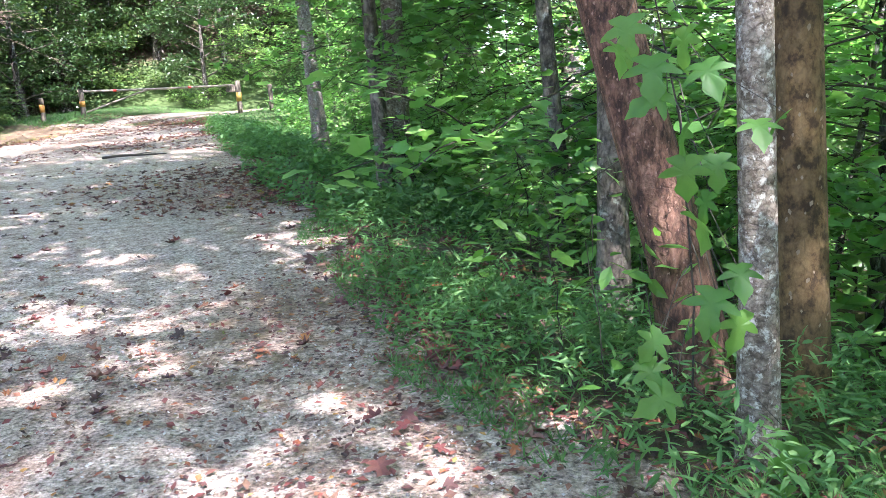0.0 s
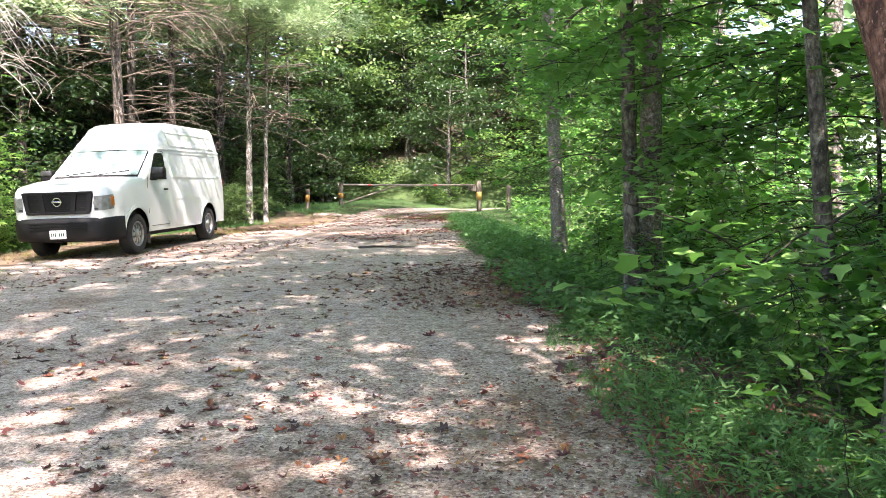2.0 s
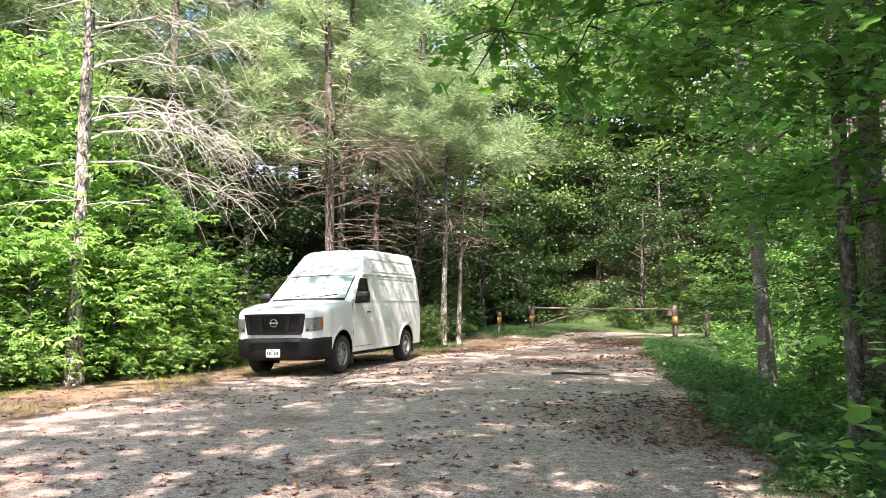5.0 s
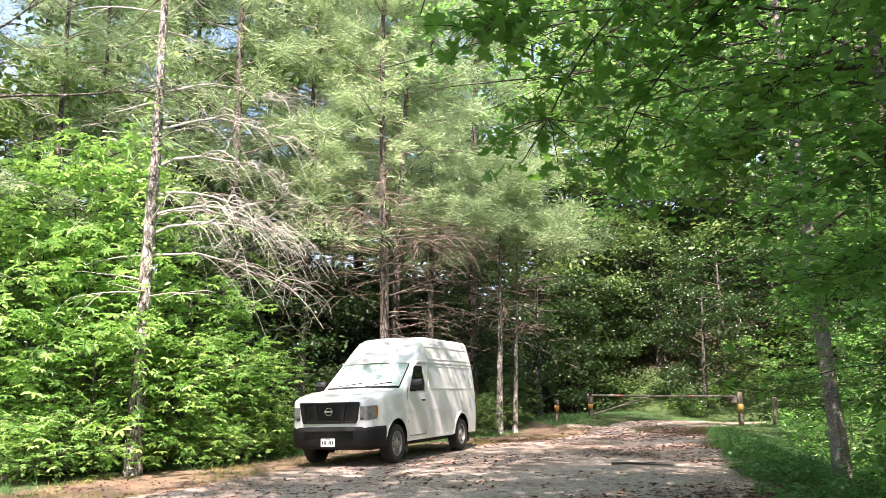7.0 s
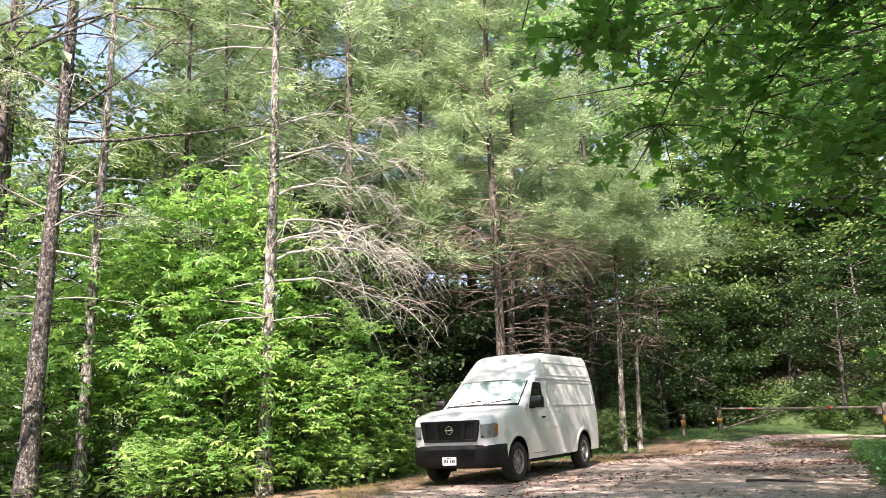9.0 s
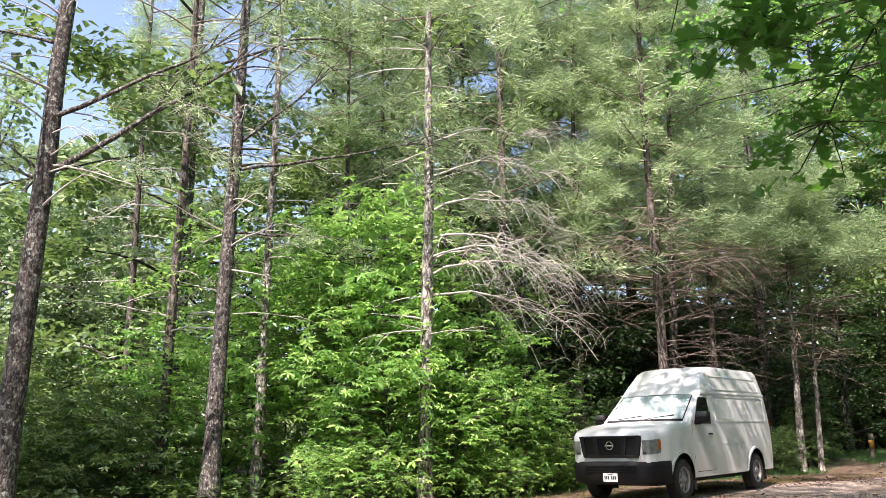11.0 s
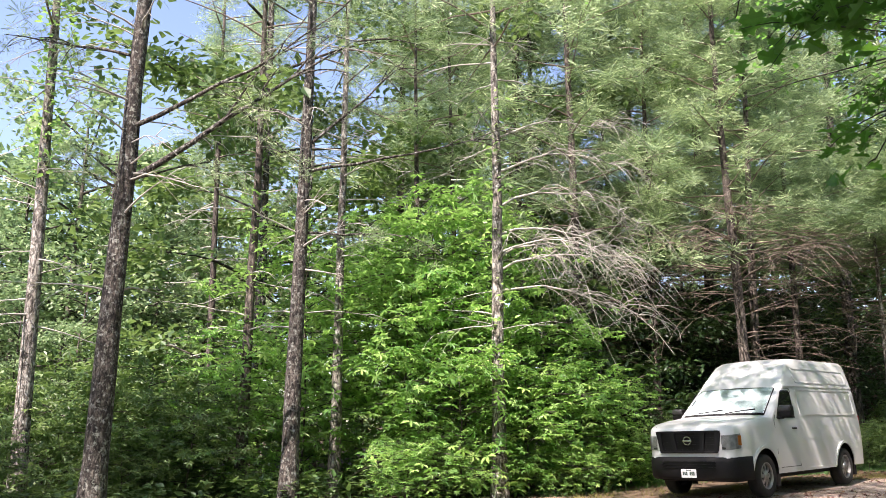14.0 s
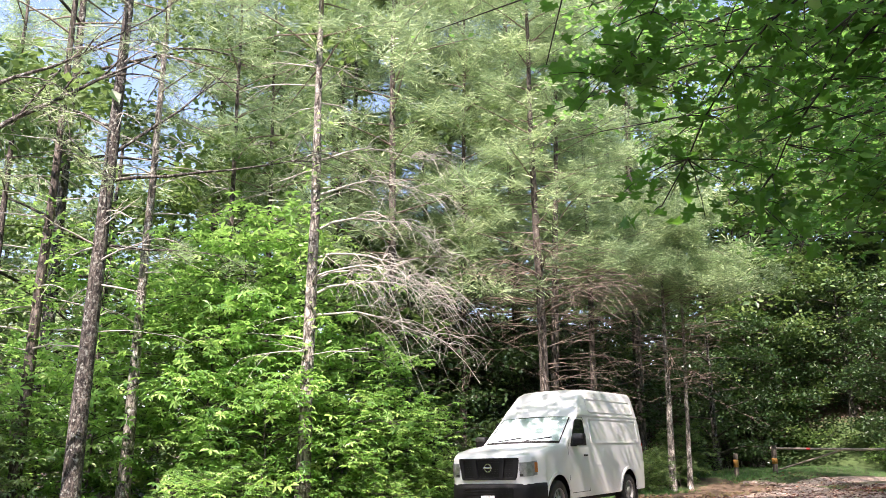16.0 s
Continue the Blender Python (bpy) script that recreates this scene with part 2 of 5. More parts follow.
    c = mixed(nt, edge("Green"), c, turf.outputs["Color"])
    nt.links.new(c, b.inputs["Base Color"])
    add = nt.nodes.new("ShaderNodeMath")
    nt.links.new(fine.outputs["Fac"], add.inputs[0])
    nt.links.new(v.outputs["Distance"], add.inputs[1])
    bumped(nt, b, add.outputs[0], 0.9, 0.012)
    return m


# ---- geometry helpers ----
def sstep(a, b, x):
    t = np.clip((np.asarray(x, float) - a) / (b - a), 0, 1)
    return t * t * (3 - 2 * t)


def right_edge(y):
    y = np.asarray(y, float)
    return 0.78 - 0.31 * y + 0.10 * np.sin(1.15 * y + 0.4) + 0.06 * np.sin(2.9 * y + 1.0)


def left_edge(y):
    y = np.asarray(y, float)
    return -11.2 - 0.30 * np.clip(y - 2, 0, 8) - 0.07 * np.clip(y - 10, 0, 18) + 0.27 * np.clip(y - 17.5, 0, 12)


def rise(x, y):
    """Height of the ground."""
    x, y = np.asarray(x, float), np.asarray(y, float)
    z = 0.235 + 0.021 * np.clip(x, -40, 10) + 0.022 * np.clip(y, -30, 36)
    z = z + 0.42 * sstep(-8.0, -12.0, x) * sstep(23.0, 28.5, y)
    side = x - right_edge(y) - 0.75
    z = z - np.where(side > 0, np.minimum(0.30 * side, 2.6), 0) * sstep(32, 24, y) * sstep(-14, -6, y)
    z = z + np.clip(0.55 * (y - 35.0 + 0.10 * (x + 12)), 0, 16) * sstep(-48, -24, x) * sstep(6, -6, x)
    z = z - 0.05 * np.clip(-15.5 - x, 0, 14) * sstep(26, 12, y)
    return z


def fast_mesh(name, V, F, smooth=False):
    V, F = np.ascontiguousarray(V, dtype=np.float32), np.ascontiguousarray(F, dtype=np.int32)
    me = bpy.data.meshes.new(name)
    k = F.shape[1]
    me.vertices.add(len(V))
    me.vertices.foreach_set("co", V.ravel())
    me.loops.add(F.size)
    me.loops.foreach_set("vertex_index", F.ravel())
    me.polygons.add(len(F))
    me.polygons.foreach_set("loop_start", np.arange(0, F.size, k, dtype=np.int32))
    me.polygons.foreach_set("loop_total", np.full(len(F), k, dtype=np.int32))
    me.update(calc_edges=True)
    me.polygons.foreach_set("use_smooth", np.full(len(F), smooth, dtype=bool))
    me.validate()
    return me


def piece(name, V, F, mat, parent=None, smooth=False, label=""):
    me = fast_mesh(name, V, F, smooth)
    me.materials.append(MAT[mat] if isinstance(mat, str) else mat)
    ob = new(name, me)
    ob.parent = parent
    if label:
        ob["label"] = label
    return ob


def part(name, bm, material, parent, label="", smooth=False):
    """One mesh object from a bmesh, under a thing or a part."""
    me = bpy.data.meshes.new(name)
    bmesh.ops.recalc_face_normals(bm, faces=bm.faces)
    for fc in bm.faces:
        fc.smooth = smooth
    bm.to_mesh(me)
    bm.free()
    me.materials.append(MAT[material] if isinstance(material, str) else material)
    ob = new(name, me)
    ob.parent = parent
    if label:
        ob["label"] = label
    return ob


def tube(pts, radii, sides=8, knobbly=0.0):
    """A round limb along pts, as triangles."""
    pts = np.asarray(pts, float)
    n = len(pts)
    radii = np.broadcast_to(np.asarray(radii, float), (n,))
    tang = np.gradient(pts, axis=0)
    tang /= np.linalg.norm(tang, axis=1)[:, None] + 1e-9
    ref = np.where(np.abs(tang[:, 2:3]) > 0.9, [[1.0, 0, 0]], [[0, 0, 1.0]])
    a = np.cross(ref, tang)
    a /= np.linalg.norm(a, axis=1)[:, None] + 1e-9
    b = np.cross(tang, a)
    th = np.arange(sides) * 2 * np.pi / sides
    rr = radii[:, None] * (1 + knobbly * rng.standard_normal((n, sides)))
    V = pts[:, None] + rr[..., None] * (np.cos(th)[None, :, None] * a[:, None] + np.sin(th)[None, :, None] * b[:, None])
    i, j = np.meshgrid(np.arange(n - 1), np.arange(sides), indexing="ij")
    p, q = i * sides + j, i * sides + (j + 1) % sides
    F = np.concatenate([np.stack([p, q, q + sides], -1).reshape(-1, 3), np.stack([p, q + sides, p + sides], -1).reshape(-1, 3)])
    return V.reshape(-1, 3), F


def joined(bits):
    Vs, Fs, o = [], [], 0
    for V, F in bits:
        Vs.append(V)
        Fs.append(F + o)
        o += len(V)
    return np.concatenate(Vs), np.concatenate(Fs)


def turns(n, tilt=0.6, r=None):
    """n turns: any heading, leaning from level by about tilt radians."""
    r = r or rng
    yaw, t, ax = r.uniform(0, 2 * np.pi, n), r.normal(0, tilt, n), r.uniform(0, 2 * np.pi, n)
    cy, sy = np.cos(yaw), np.sin(yaw)
    Z = np.zeros((n, 3, 3))
    Z[:, 0, 0], Z[:, 0, 1], Z[:, 1, 0], Z[:, 1, 1], Z[:, 2, 2] = cy, -sy, sy, cy, 1
    ux, uy, c, s = np.cos(ax), np.sin(ax), np.cos(t), np.sin(t)
    T = np.zeros((n, 3, 3))
    T[:, 0, 0], T[:, 0, 1], T[:, 0, 2] = c + ux * ux * (1 - c), ux * uy * (1 - c), uy * s
    T[:, 1, 0], T[:, 1, 1], T[:, 1, 2] = ux * uy * (1 - c), c + uy * uy * (1 - c), -ux * s
    T[:, 2, 0], T[:, 2, 1], T[:, 2, 2] = -uy * s, ux * s, c
    return T @ Z


def scatter(tmpl, P, R, S):
    """Copies of a small template at places P, turned by R and sized by S, in one mesh."""
    TV, TF = tmpl
    P, S = np.asarray(P, float), np.asarray(S, float)
    V = np.einsum("nij,kj->nki", R, TV) * S[:, None, None] + P[:, None]
    F = TF[None] + (np.arange(len(P)) * len(TV))[:, None, None]
    return V.reshape(-1, 3), F.reshape(-1, 3)


def outline_leaf(pts, fold=0.12, tip=1.0):
    """A leaf of length 1 along +x from half its outline, folded a little on its midrib."""
    up = [(x, y, fold * abs(y)) for x, y in pts]
    V = [(0, 0, 0), (0.5, 0, 0.0), (tip, 0, -0.08)]
    n0 = len(V)
    V += up + [(x, -y, z) for x, y, z in up]
    k = len(up)
    F = []
    for s0, flip in ((n0, False), (n0 + k, True)):
        ring = [0] + list(range(s0, s0 + k)) + [2]
        for a, b2 in zip(ring, ring[1:]):
            F.append((1, b2, a) if not flip else (1, a, b2))
    return np.array(V, float), np.array(F)


def lobed_leaf(pts, mid, fold, droop):
    """A large lobed leaf of length 1 along +x with an inner ring, bent down to its tip and lobes."""
    ring = [(0.0, 0.0)] + list(pts) + [(1.0, 0.0)] + [(x, -y) for x, y in reversed(pts)]
    k = len(ring)
    V = [(mid, 0.0)] + [(mid + 0.55 * (x - mid), 0.55 * y) for x, y in ring] + ring
    V = np.array([(x, y, fold * abs(y) - droop * x * x - droop * 1.1 * y * y) for x, y in V])
    F = []
    for a in range(k):
        c = (a + 1) % k
        F += [(0, 1 + c, 1 + a), (1 + a, 1 + c, 1 + k + c), (1 + a, 1 + k + c, 1 + k + a)]
    return V, np.array(F)


LEAF_OVAL = outline_leaf([(0.3, 0.22), (0.68, 0.2)])
LEAF_MAPLE = outline_leaf([(0.0, 0.3), (0.42, 0.48), (0.55, 0.2)])
LEAF_LOBED = outline_leaf([(-0.02, 0.28), (0.22, 0.2), (0.42, 0.5), (0.55, 0.2), (0.8, 0.24)], 0.3)
LEAF_TULIP = lobed_leaf([(-0.05, 0.14), (0.0, 0.3), (0.02, 0.42), (0.13, 0.36), (0.21, 0.24), (0.27, 0.42), (0.36, 0.58), (0.43, 0.62), (0.46, 0.44), (0.43, 0.2), (0.58, 0.2), (0.7, 0.27), (0.78, 0.24), (0.86, 0.12)], 0.36, 0.3, 0.6)
LEAF_NARROW = outline_leaf([(0.25, 0.10), (0.6, 0.085)], 0.3)
LEAF_CURLED = (LEAF_LOBED[0] + np.column_stack([0 * LEAF_LOBED[0][:, 0], -0.25 * LEAF_LOBED[0][:, 1], 0.65 * LEAF_LOBED[0][:, 1] ** 2 + 0.35 * (LEAF_LOBED[0][:, 0] - 0.4) ** 2]), LEAF_LOBED[1])
LEAF_FAR = (np.array([(0, 0, 0), (0.45, 0.3, 0.05), (1, 0, -0.06), (0.45, -0.3, 0.05)], float), np.array([(0, 1, 2), (0, 2, 3)]))
SPRIG = joined([(LEAF_FAR[0] @ np.array([[math.cos(a), math.sin(a), 0], [-math.sin(a), math.cos(a), 0], [0, 0, 1]]) * s + np.array([ox, oy, oz]), LEAF_FAR[1])
                for a, s, ox, oy, oz in ((0.1, 0.6, 0.25, 0, 0), (1.3, 0.5, 0.0, 0.15, 0.12), (-1.6, 0.52, -0.05, -0.15, -0.1), (2.8, 0.5, -0.15, 0.05, 0.05))])


def whorl_template(n=6, seed=9):
    """A rosette of drooping leaflets round one point, about 1 across."""
    r = np.random.default_rng(seed)
    V, F = [(0.0, 0.0, 0.0)], []
    for i in range(n):
        a = 2 * math.pi * (i + r.uniform(-0.25, 0.25)) / n
        L, w, lift = r.uniform(0.42, 0.6), r.uniform(0.085, 0.115), r.uniform(-0.08, 0.1)
        c, d = math.cos(a), math.sin(a)
        o = len(V)
        for t, q, z in ((0.58, w, lift * 0.6 - 0.03), (1.0, 0.0, lift - 0.20), (0.58, -w, lift * 0.6 - 0.03)):
            V.append((c * L * t - d * q, d * L * t + c * q, z))
        F += [(0, o + 2, o + 1), (0, o + 1, o)]
    return np.array(V), np.array(F)


WHORL = whorl_template()


def tuft_template(n=16, wide=0.022, seed=3, rooted=False):
    """Thin blades or needles that fan out from one point; rooted ones share that point."""
    r = np.random.default_rng(seed)
    V, F = [np.zeros(3)] if rooted else [], []
    for i in range(n):
        az, el = r.uniform(0, 2 * np.pi), r.uniform(-0.5, 1.2)
        d = np.array([math.cos(az) * math.cos(el), math.sin(az) * math.cos(el), math.sin(el)])
        s = np.cross(d, r.standard_normal(3))
        s /= np.linalg.norm(s)
        L = r.uniform(0.7, 1.1)
        o = len(V)
        tip = d * L + np.array([0, 0, -0.12 * L])
        if rooted:
            V += [tip - s * wide, tip + s * wide]
            F.append((0, o, o + 1))
        else:
            V += [d * 0.05 - s * wide, d * 0.05 + s * wide, tip]
            F.append((o, o + 1, o + 2))
    return np.array(V), np.array(F)


TUFT = tuft_template(13, 0.029, 3, True)
BLADES = tuft_template(9, 0.035, 5)


# ---- ground: one sheet to the horizon ----
def track_mid(y):
    return -9.2 + 0.05 * np.clip(np.asarray(y, float) - 27, 0, 30) ** 1.9


def build_ground():
    xs = np.concatenate([-16 - np.geomspace(0.3, 1500, 40)[::-1], np.arange(-16, 4.01, 0.13), 4 + np.geomspace(0.3, 1500, 40)])
    ys = np.concatenate([-3 - np.geomspace(0.3, 1500, 34)[::-1], np.arange(-3, 34.01, 0.13), 34 + np.geomspace(0.3, 1500, 44)])
    X, Y = np.meshgrid(xs, ys)
    Z = rise(X, Y)
    near = sstep(40, 25, np.hypot(X + 5, Y - 12))
    for k, a in ((0.7, 0.020), (1.9, 0.010), (4.3, 0.006)):
        ph = rng.uniform(0, 6, 4)
        Z = Z + near * a * (np.sin(k * X + ph[0] + 1.3 * np.sin(k * 0.7 * Y + ph[1])) * np.sin(k * 0.9 * Y + ph[2] + np.sin(k * 0.6 * X + ph[3])))
    n, m = X.shape
    i, j = np.meshgrid(np.arange(n - 1), np.arange(m - 1), indexing="ij")
    p = i * m + j
    F = np.stack([p, p + 1, p + m + 1, p + m], -1).reshape(-1, 4)
    V = np.stack([X, Y, Z], -1).reshape(-1, 3)
    ob = piece("ground", V, F, ground_material(), smooth=True)
    dr, dl = X - right_edge(Y), X - left_edge(Y)
    trk = np.abs(X - track_mid(Y))
    yard = sstep(0.5, -0.05, dr) * sstep(-0.3, 1.6, dl) * sstep(27.2, 25.2, Y + 0.25 * (X + 10)) * sstep(-30, -15, Y)
    lane = sstep(1.5, 0.9, trk) * sstep(25, 27, Y) * sstep(34.4, 32.8, Y)
    lane = lane * (1 - 0.55 * sstep(0.5, 0.15, trk))
    red = np.maximum(yard, lane)
    blue = sstep(4.0, 1.2, dl) * sstep(-1.8, 0.2, dl) * sstep(27, 24, Y) * 0.9
    blue = np.maximum(blue, 0.33 * sstep(-2.6, -0.4, dr) * sstep(0.7, 0.1, dr) * sstep(26, 20, Y))
    green = sstep(-0.1, 0.6, dr) * sstep(2.6, 1.0, dr) * 0.46
    green = np.maximum(green, sstep(24.8, 26.4, Y + 0.25 * (X + 10)) * sstep(42, 36, Y) * sstep(-17, -14, X) * (1 - lane) * 0.75)
    green = np.maximum(green, 0.5 * sstep(-2.6, -1.2, dl) * sstep(0.6, -0.4, dl) * sstep(30, 24, Y))
    col = ob.data.color_attributes.new("surface", "FLOAT_COLOR", "POINT")
    col.data.foreach_set("color", np.stack([red, green, blue, np.ones_like(red)], -1).astype(np.float32).ravel())
    tagged(ob, "pale gravel yard with leafy verges and forest floor", "ground", kind="structure")


build_ground()


def at_ground(P, lift=0.0):
    P = np.asarray(P, float)
    return np.column_stack([P[:, 0], P[:, 1], rise(P[:, 0], P[:, 1]) + lift])


# ---- van ----
VAN_POSE = pose(-10.82, 13.04, 0.31, 1.39, 1.03, -79.25)
SIDE = [(0.35, 0.965), (0.55, 0.985), (0.9, 1.0), (1.15, 0.995), (1.40, 0.98), (1.75, 0.945), (2.05, 0.905), (2.45, 0.80), (2.62, 0.75)]
TOPLINE = [(-4.82, 2.55), (-4.78, 2.61), (-4.68, 2.645), (-2.3, 2.645), (-1.95, 2.625), (-1.72, 2.54), (-1.10, 2.00), (-0.40, 1.475), (-0.2, 1.45), (0.3, 1.405), (0.7, 1.345), (0.88, 1.30), (0.96, 1.25), (0.985, 1.20)]


def side_y(z):
    return float(np.interp(z, [a for a, _ in SIDE], [b for _, b in SIDE]))


def top_z(x):
    return float(np.interp(x, [a for a, _ in TOPLINE], [b for _, b in TOPLINE]))


def nose(x):
    return float(np.interp(x, [-4.82, -4.78, -4.68, -0.2, 0.5, 0.8, 0.9, 0.96, 0.985], [0.955, 0.985, 1.0, 1.0, 0.97, 0.92, 0.86, 0.79, 0.735]))


def sill(x):
    z = 0.72 if x > 0.5 else 0.395
    for c in (0.0, -3.71):
        if abs(x - c) < 0.49:
            z = max(z, 0.385 + math.sqrt(0.49 ** 2 - (x - c) ** 2))
    return z


def van_body(parent, paint):
    xs = [a for a, _ in TOPLINE] + list(np.linspace(-4.6, -2.3, 8)) + [0.5, 0.505, -0.75, -1.4]
    for c in (0.0, -3.71):
        xs += [c + 0.4901 * math.cos(a) for a in np.linspace(0, math.pi, 15)]
    xs = sorted(set(round(v, 4) for v in xs))
    bm = bmesh.new()
    rows = []
    for x in xs:
        zb, zt, k = sill(x), top_z(x), nose(x)
        half = []
        c = 0.085
        for q in range(8):
            z = zb + (zt - c - zb) * q / 7
            half.append((side_y(z) * k, z))
        w = half[-1][0]
        half += [(w - 0.018, zt - 0.05), (w - 0.045, zt - 0.016), (w - 0.11, zt), (w * 0.5, zt + 0.014), (0.0, zt + 0.02)]
        sec = half + [(-y, z) for y, z in half[-2::-1]]
        rows.append([bm.verts.new((x, y, z)) for y, z in sec])
    for a, b2 in zip(rows, rows[1:]):
        for q in range(len(a) - 1):
            bm.faces.new((a[q], a[q + 1], b2[q + 1], b2[q]))
    bm.faces.new(rows[0])
    bm.faces.new(rows[-1])
    bmesh.ops.recalc_face_normals(bm, faces=bm.faces)
    for e in bm.edges:
        e.smooth = len(e.link_faces) < 2 or e.calc_face_angle(0) < 0.45
    ob = part("body", bm, paint, parent, "white painted steel body with a high roof", smooth=True)
    return ob


def slab(pts, thick, normal):
    """A thin plate on the polygon pts, thick along normal."""
    bm = bmesh.new()
    n = Vector(normal).normalized() * thick
    a = [bm.verts.new(p) for p in pts]
    b2 = [bm.verts.new(Vector(p) + n) for p in pts]
    bm.faces.new(a)
    bm.faces.new(b2[::-1])
    for i in range(len(a)):
        bm.faces.new((a[i], a[(i + 1) % len(a)], b2[(i + 1) % len(a)], b2[i]))
    return bm


def rounded(w, h, r, n=5):
    """Outline of a rounded rectangle about the origin."""
    out = []
    for cx, cy, a0 in ((w / 2 - r, h / 2 - r, 0), (-w / 2 + r, h / 2 - r, 90), (-w / 2 + r, -h / 2 + r, 180), (w / 2 - r, -h / 2 + r, 270)):
        for i in range(n):
            a = radians(a0 + 90 * i / (n - 1))
            out.append((cx + r * math.cos(a), cy + r * math.sin(a)))
    return out


def box(x0, x1, y0, y1, z0, z1, bev=0.01, seg=2):
    bm = bmesh.new()
    bmesh.ops.create_cube(bm, size=1)
    for v in bm.verts:
        v.co = Vector((x0 + (v.co.x + 0.5) * (x1 - x0), y0 + (v.co.y + 0.5) * (y1 - y0), z0 + (v.co.z + 0.5) * (z1 - z0)))
    if bev:
        bmesh.ops.bevel(bm, geom=bm.edges[:] + bm.verts[:], offset=bev, segments=seg, affect="EDGES", profile=0.5)
    return bm


def spun(profile, n=40):
    """A ring about the y axis from (radius, y) pairs, closed."""
    bm = bmesh.new()
    rows = [[bm.verts.new((r * math.cos(2 * math.pi * i / n), y, r * math.sin(2 * math.pi * i / n))) for r, y in profile] for i in range(n)]
    k = len(profile)
    for i in range(n):
        for j in range(k):
            bm.faces.new((rows[i][j], rows[i][(j + 1) % k], rows[(i + 1) % n][(j + 1) % k], rows[(i + 1) % n][j]))
    return bm


def van_wheel(van, x, y, out):
    hub = new("wheel")
    hub.parent = van
    hub.matrix_basis = pose(x, y, 0.383, 0, 0, 0 if out > 0 else 180)
    tyre = [(0.235, -0.10), (0.30, -0.122), (0.355, -0.118), (0.378, -0.10), (0.383, -0.05), (0.383, 0.05), (0.378, 0.10), (0.355, 0.118), (0.30, 0.122), (0.24, 0.108), (0.225, 0.09), (0.225, -0.09)]
    part("tyre", spun(tyre), M_RUBBER, hub, "black rubber tyre", smooth=True)
    bm = spun([(0.236, 0.085), (0.243, 0.108), (0.228, 0.112), (0.214, 0.09), (0.212, 0.05), (0.225, 0.05)])
    for i in range(8):
        a = 2 * math.pi * i / 8
        vs = []
        for r, w, yy in ((0.075, 0.028, 0.088), (0.15, 0.036, 0.082), (0.216, 0.052, 0.06)):
            for s in (-1, 1):
                for d in (0, -0.02):
                    vs.append(bm.verts.new((r * math.cos(a) - s * w * math.sin(a), yy + d, r * math.sin(a) + s * w * math.cos(a))))
        for o in (0, 4):
            q = vs[o:o + 8]
            bm.faces.new((q[0], q[2], q[6], q[4]))
            bm.faces.new((q[1], q[5], q[7], q[3]))
            bm.faces.new((q[0], q[4], q[5], q[1]))
            bm.faces.new((q[2], q[3], q[7], q[6]))
    part("rim", bm, M_STEEL, hub, "silver steel rim with slots")
    part("hub_cap", spun([(0.002, 0.125), (0.05, 0.122), (0.075, 0.105), (0.09, 0.088), (0.09, 0.06), (0.002, 0.06)], 24), M_STEEL, hub, smooth=True)
    part("brake_disc", spun([(0.01, 0.03), (0.21, 0.03), (0.21, 0.0), (0.01, 0.0)], 24), M_BLACK, hub)
    return hub


def glass_mat():
    m, nt, b = blank("clear_glass", 0.02)
    b.inputs["Base Color"].default_value = (0.82, 0.93, 0.93, 1)
    b.inputs["Transmission Weight"].default_value = 1.0
    b.inputs["IOR"].default_value = 1.5
    return m


def dark_glass_mat():
    m, nt, b = blank("dark_glass", 0.03)
    b.inputs["Base Color"].default_value = (0.012, 0.016, 0.014, 1)
    b.inputs["Specular IOR Level"].default_value = 0.8
    return m


M_WHITE = plain("white_paint", (0.70, 0.71, 0.705), 0.32, 0, 0.035, 1.3, coat=0.5)
M_BLACK = plain("black_plastic", (0.009, 0.009, 0.0095), 0.6, 0, 0.25, 30)
M_GRILLE = plain("grille_black", (0.004, 0.004, 0.004), 0.5, 0, 0.2, 30)
M_RUBBER = plain("rubber", (0.022, 0.021, 0.02), 0.85, 0, 0.35, 12)
M_STEEL = plain("wheel_steel", (0.30, 0.30, 0.295), 0.42, 0.75, 0.25, 10)
M_CHROME = plain("chrome", (0.72, 0.72, 0.73), 0.18, 1.0, 0.04)
M_TRIM = plain("grey_plastic", (0.035, 0.035, 0.037), 0.35, 0, 0.2, 20)
M_SEAM = plain("seam", (0.10, 0.10, 0.10), 0.8)
for m_ in (M_BLACK, M_GRILLE):
    m_.node_tree.nodes["Principled BSDF"].inputs["Specular IOR Level"].default_value = 0.22
M_GLASS = glass_mat()
M_DARKGLASS = dark_glass_mat()
# uneven blue-white tone puts the windscreen's sky and leaf reflections into colour
M_SHADE = plain("sunshade_sky_tone", (0.78, 0.89, 0.93), 0.25, 0.0, 0.38, 2.6)
M_LAMP = plain("lamp_reflector", (0.55, 0.56, 0.58), 0.2, 0.5, 0.3, 14)
M_AMBER = plain("amber_lens", (0.55, 0.20, 0.05), 0.2, 0, 0.2, 20)
M_REDLENS = plain("red_lens", (0.45, 0.02, 0.02), 0.15, 0, 0.2, 20)
M_PLATE = plain("plate_white", (0.75, 0.76, 0.76), 0.4, 0, 0.04, 10)
M_INK = plain("plate_ink", (0.02, 0.05, 0.035), 0.5)


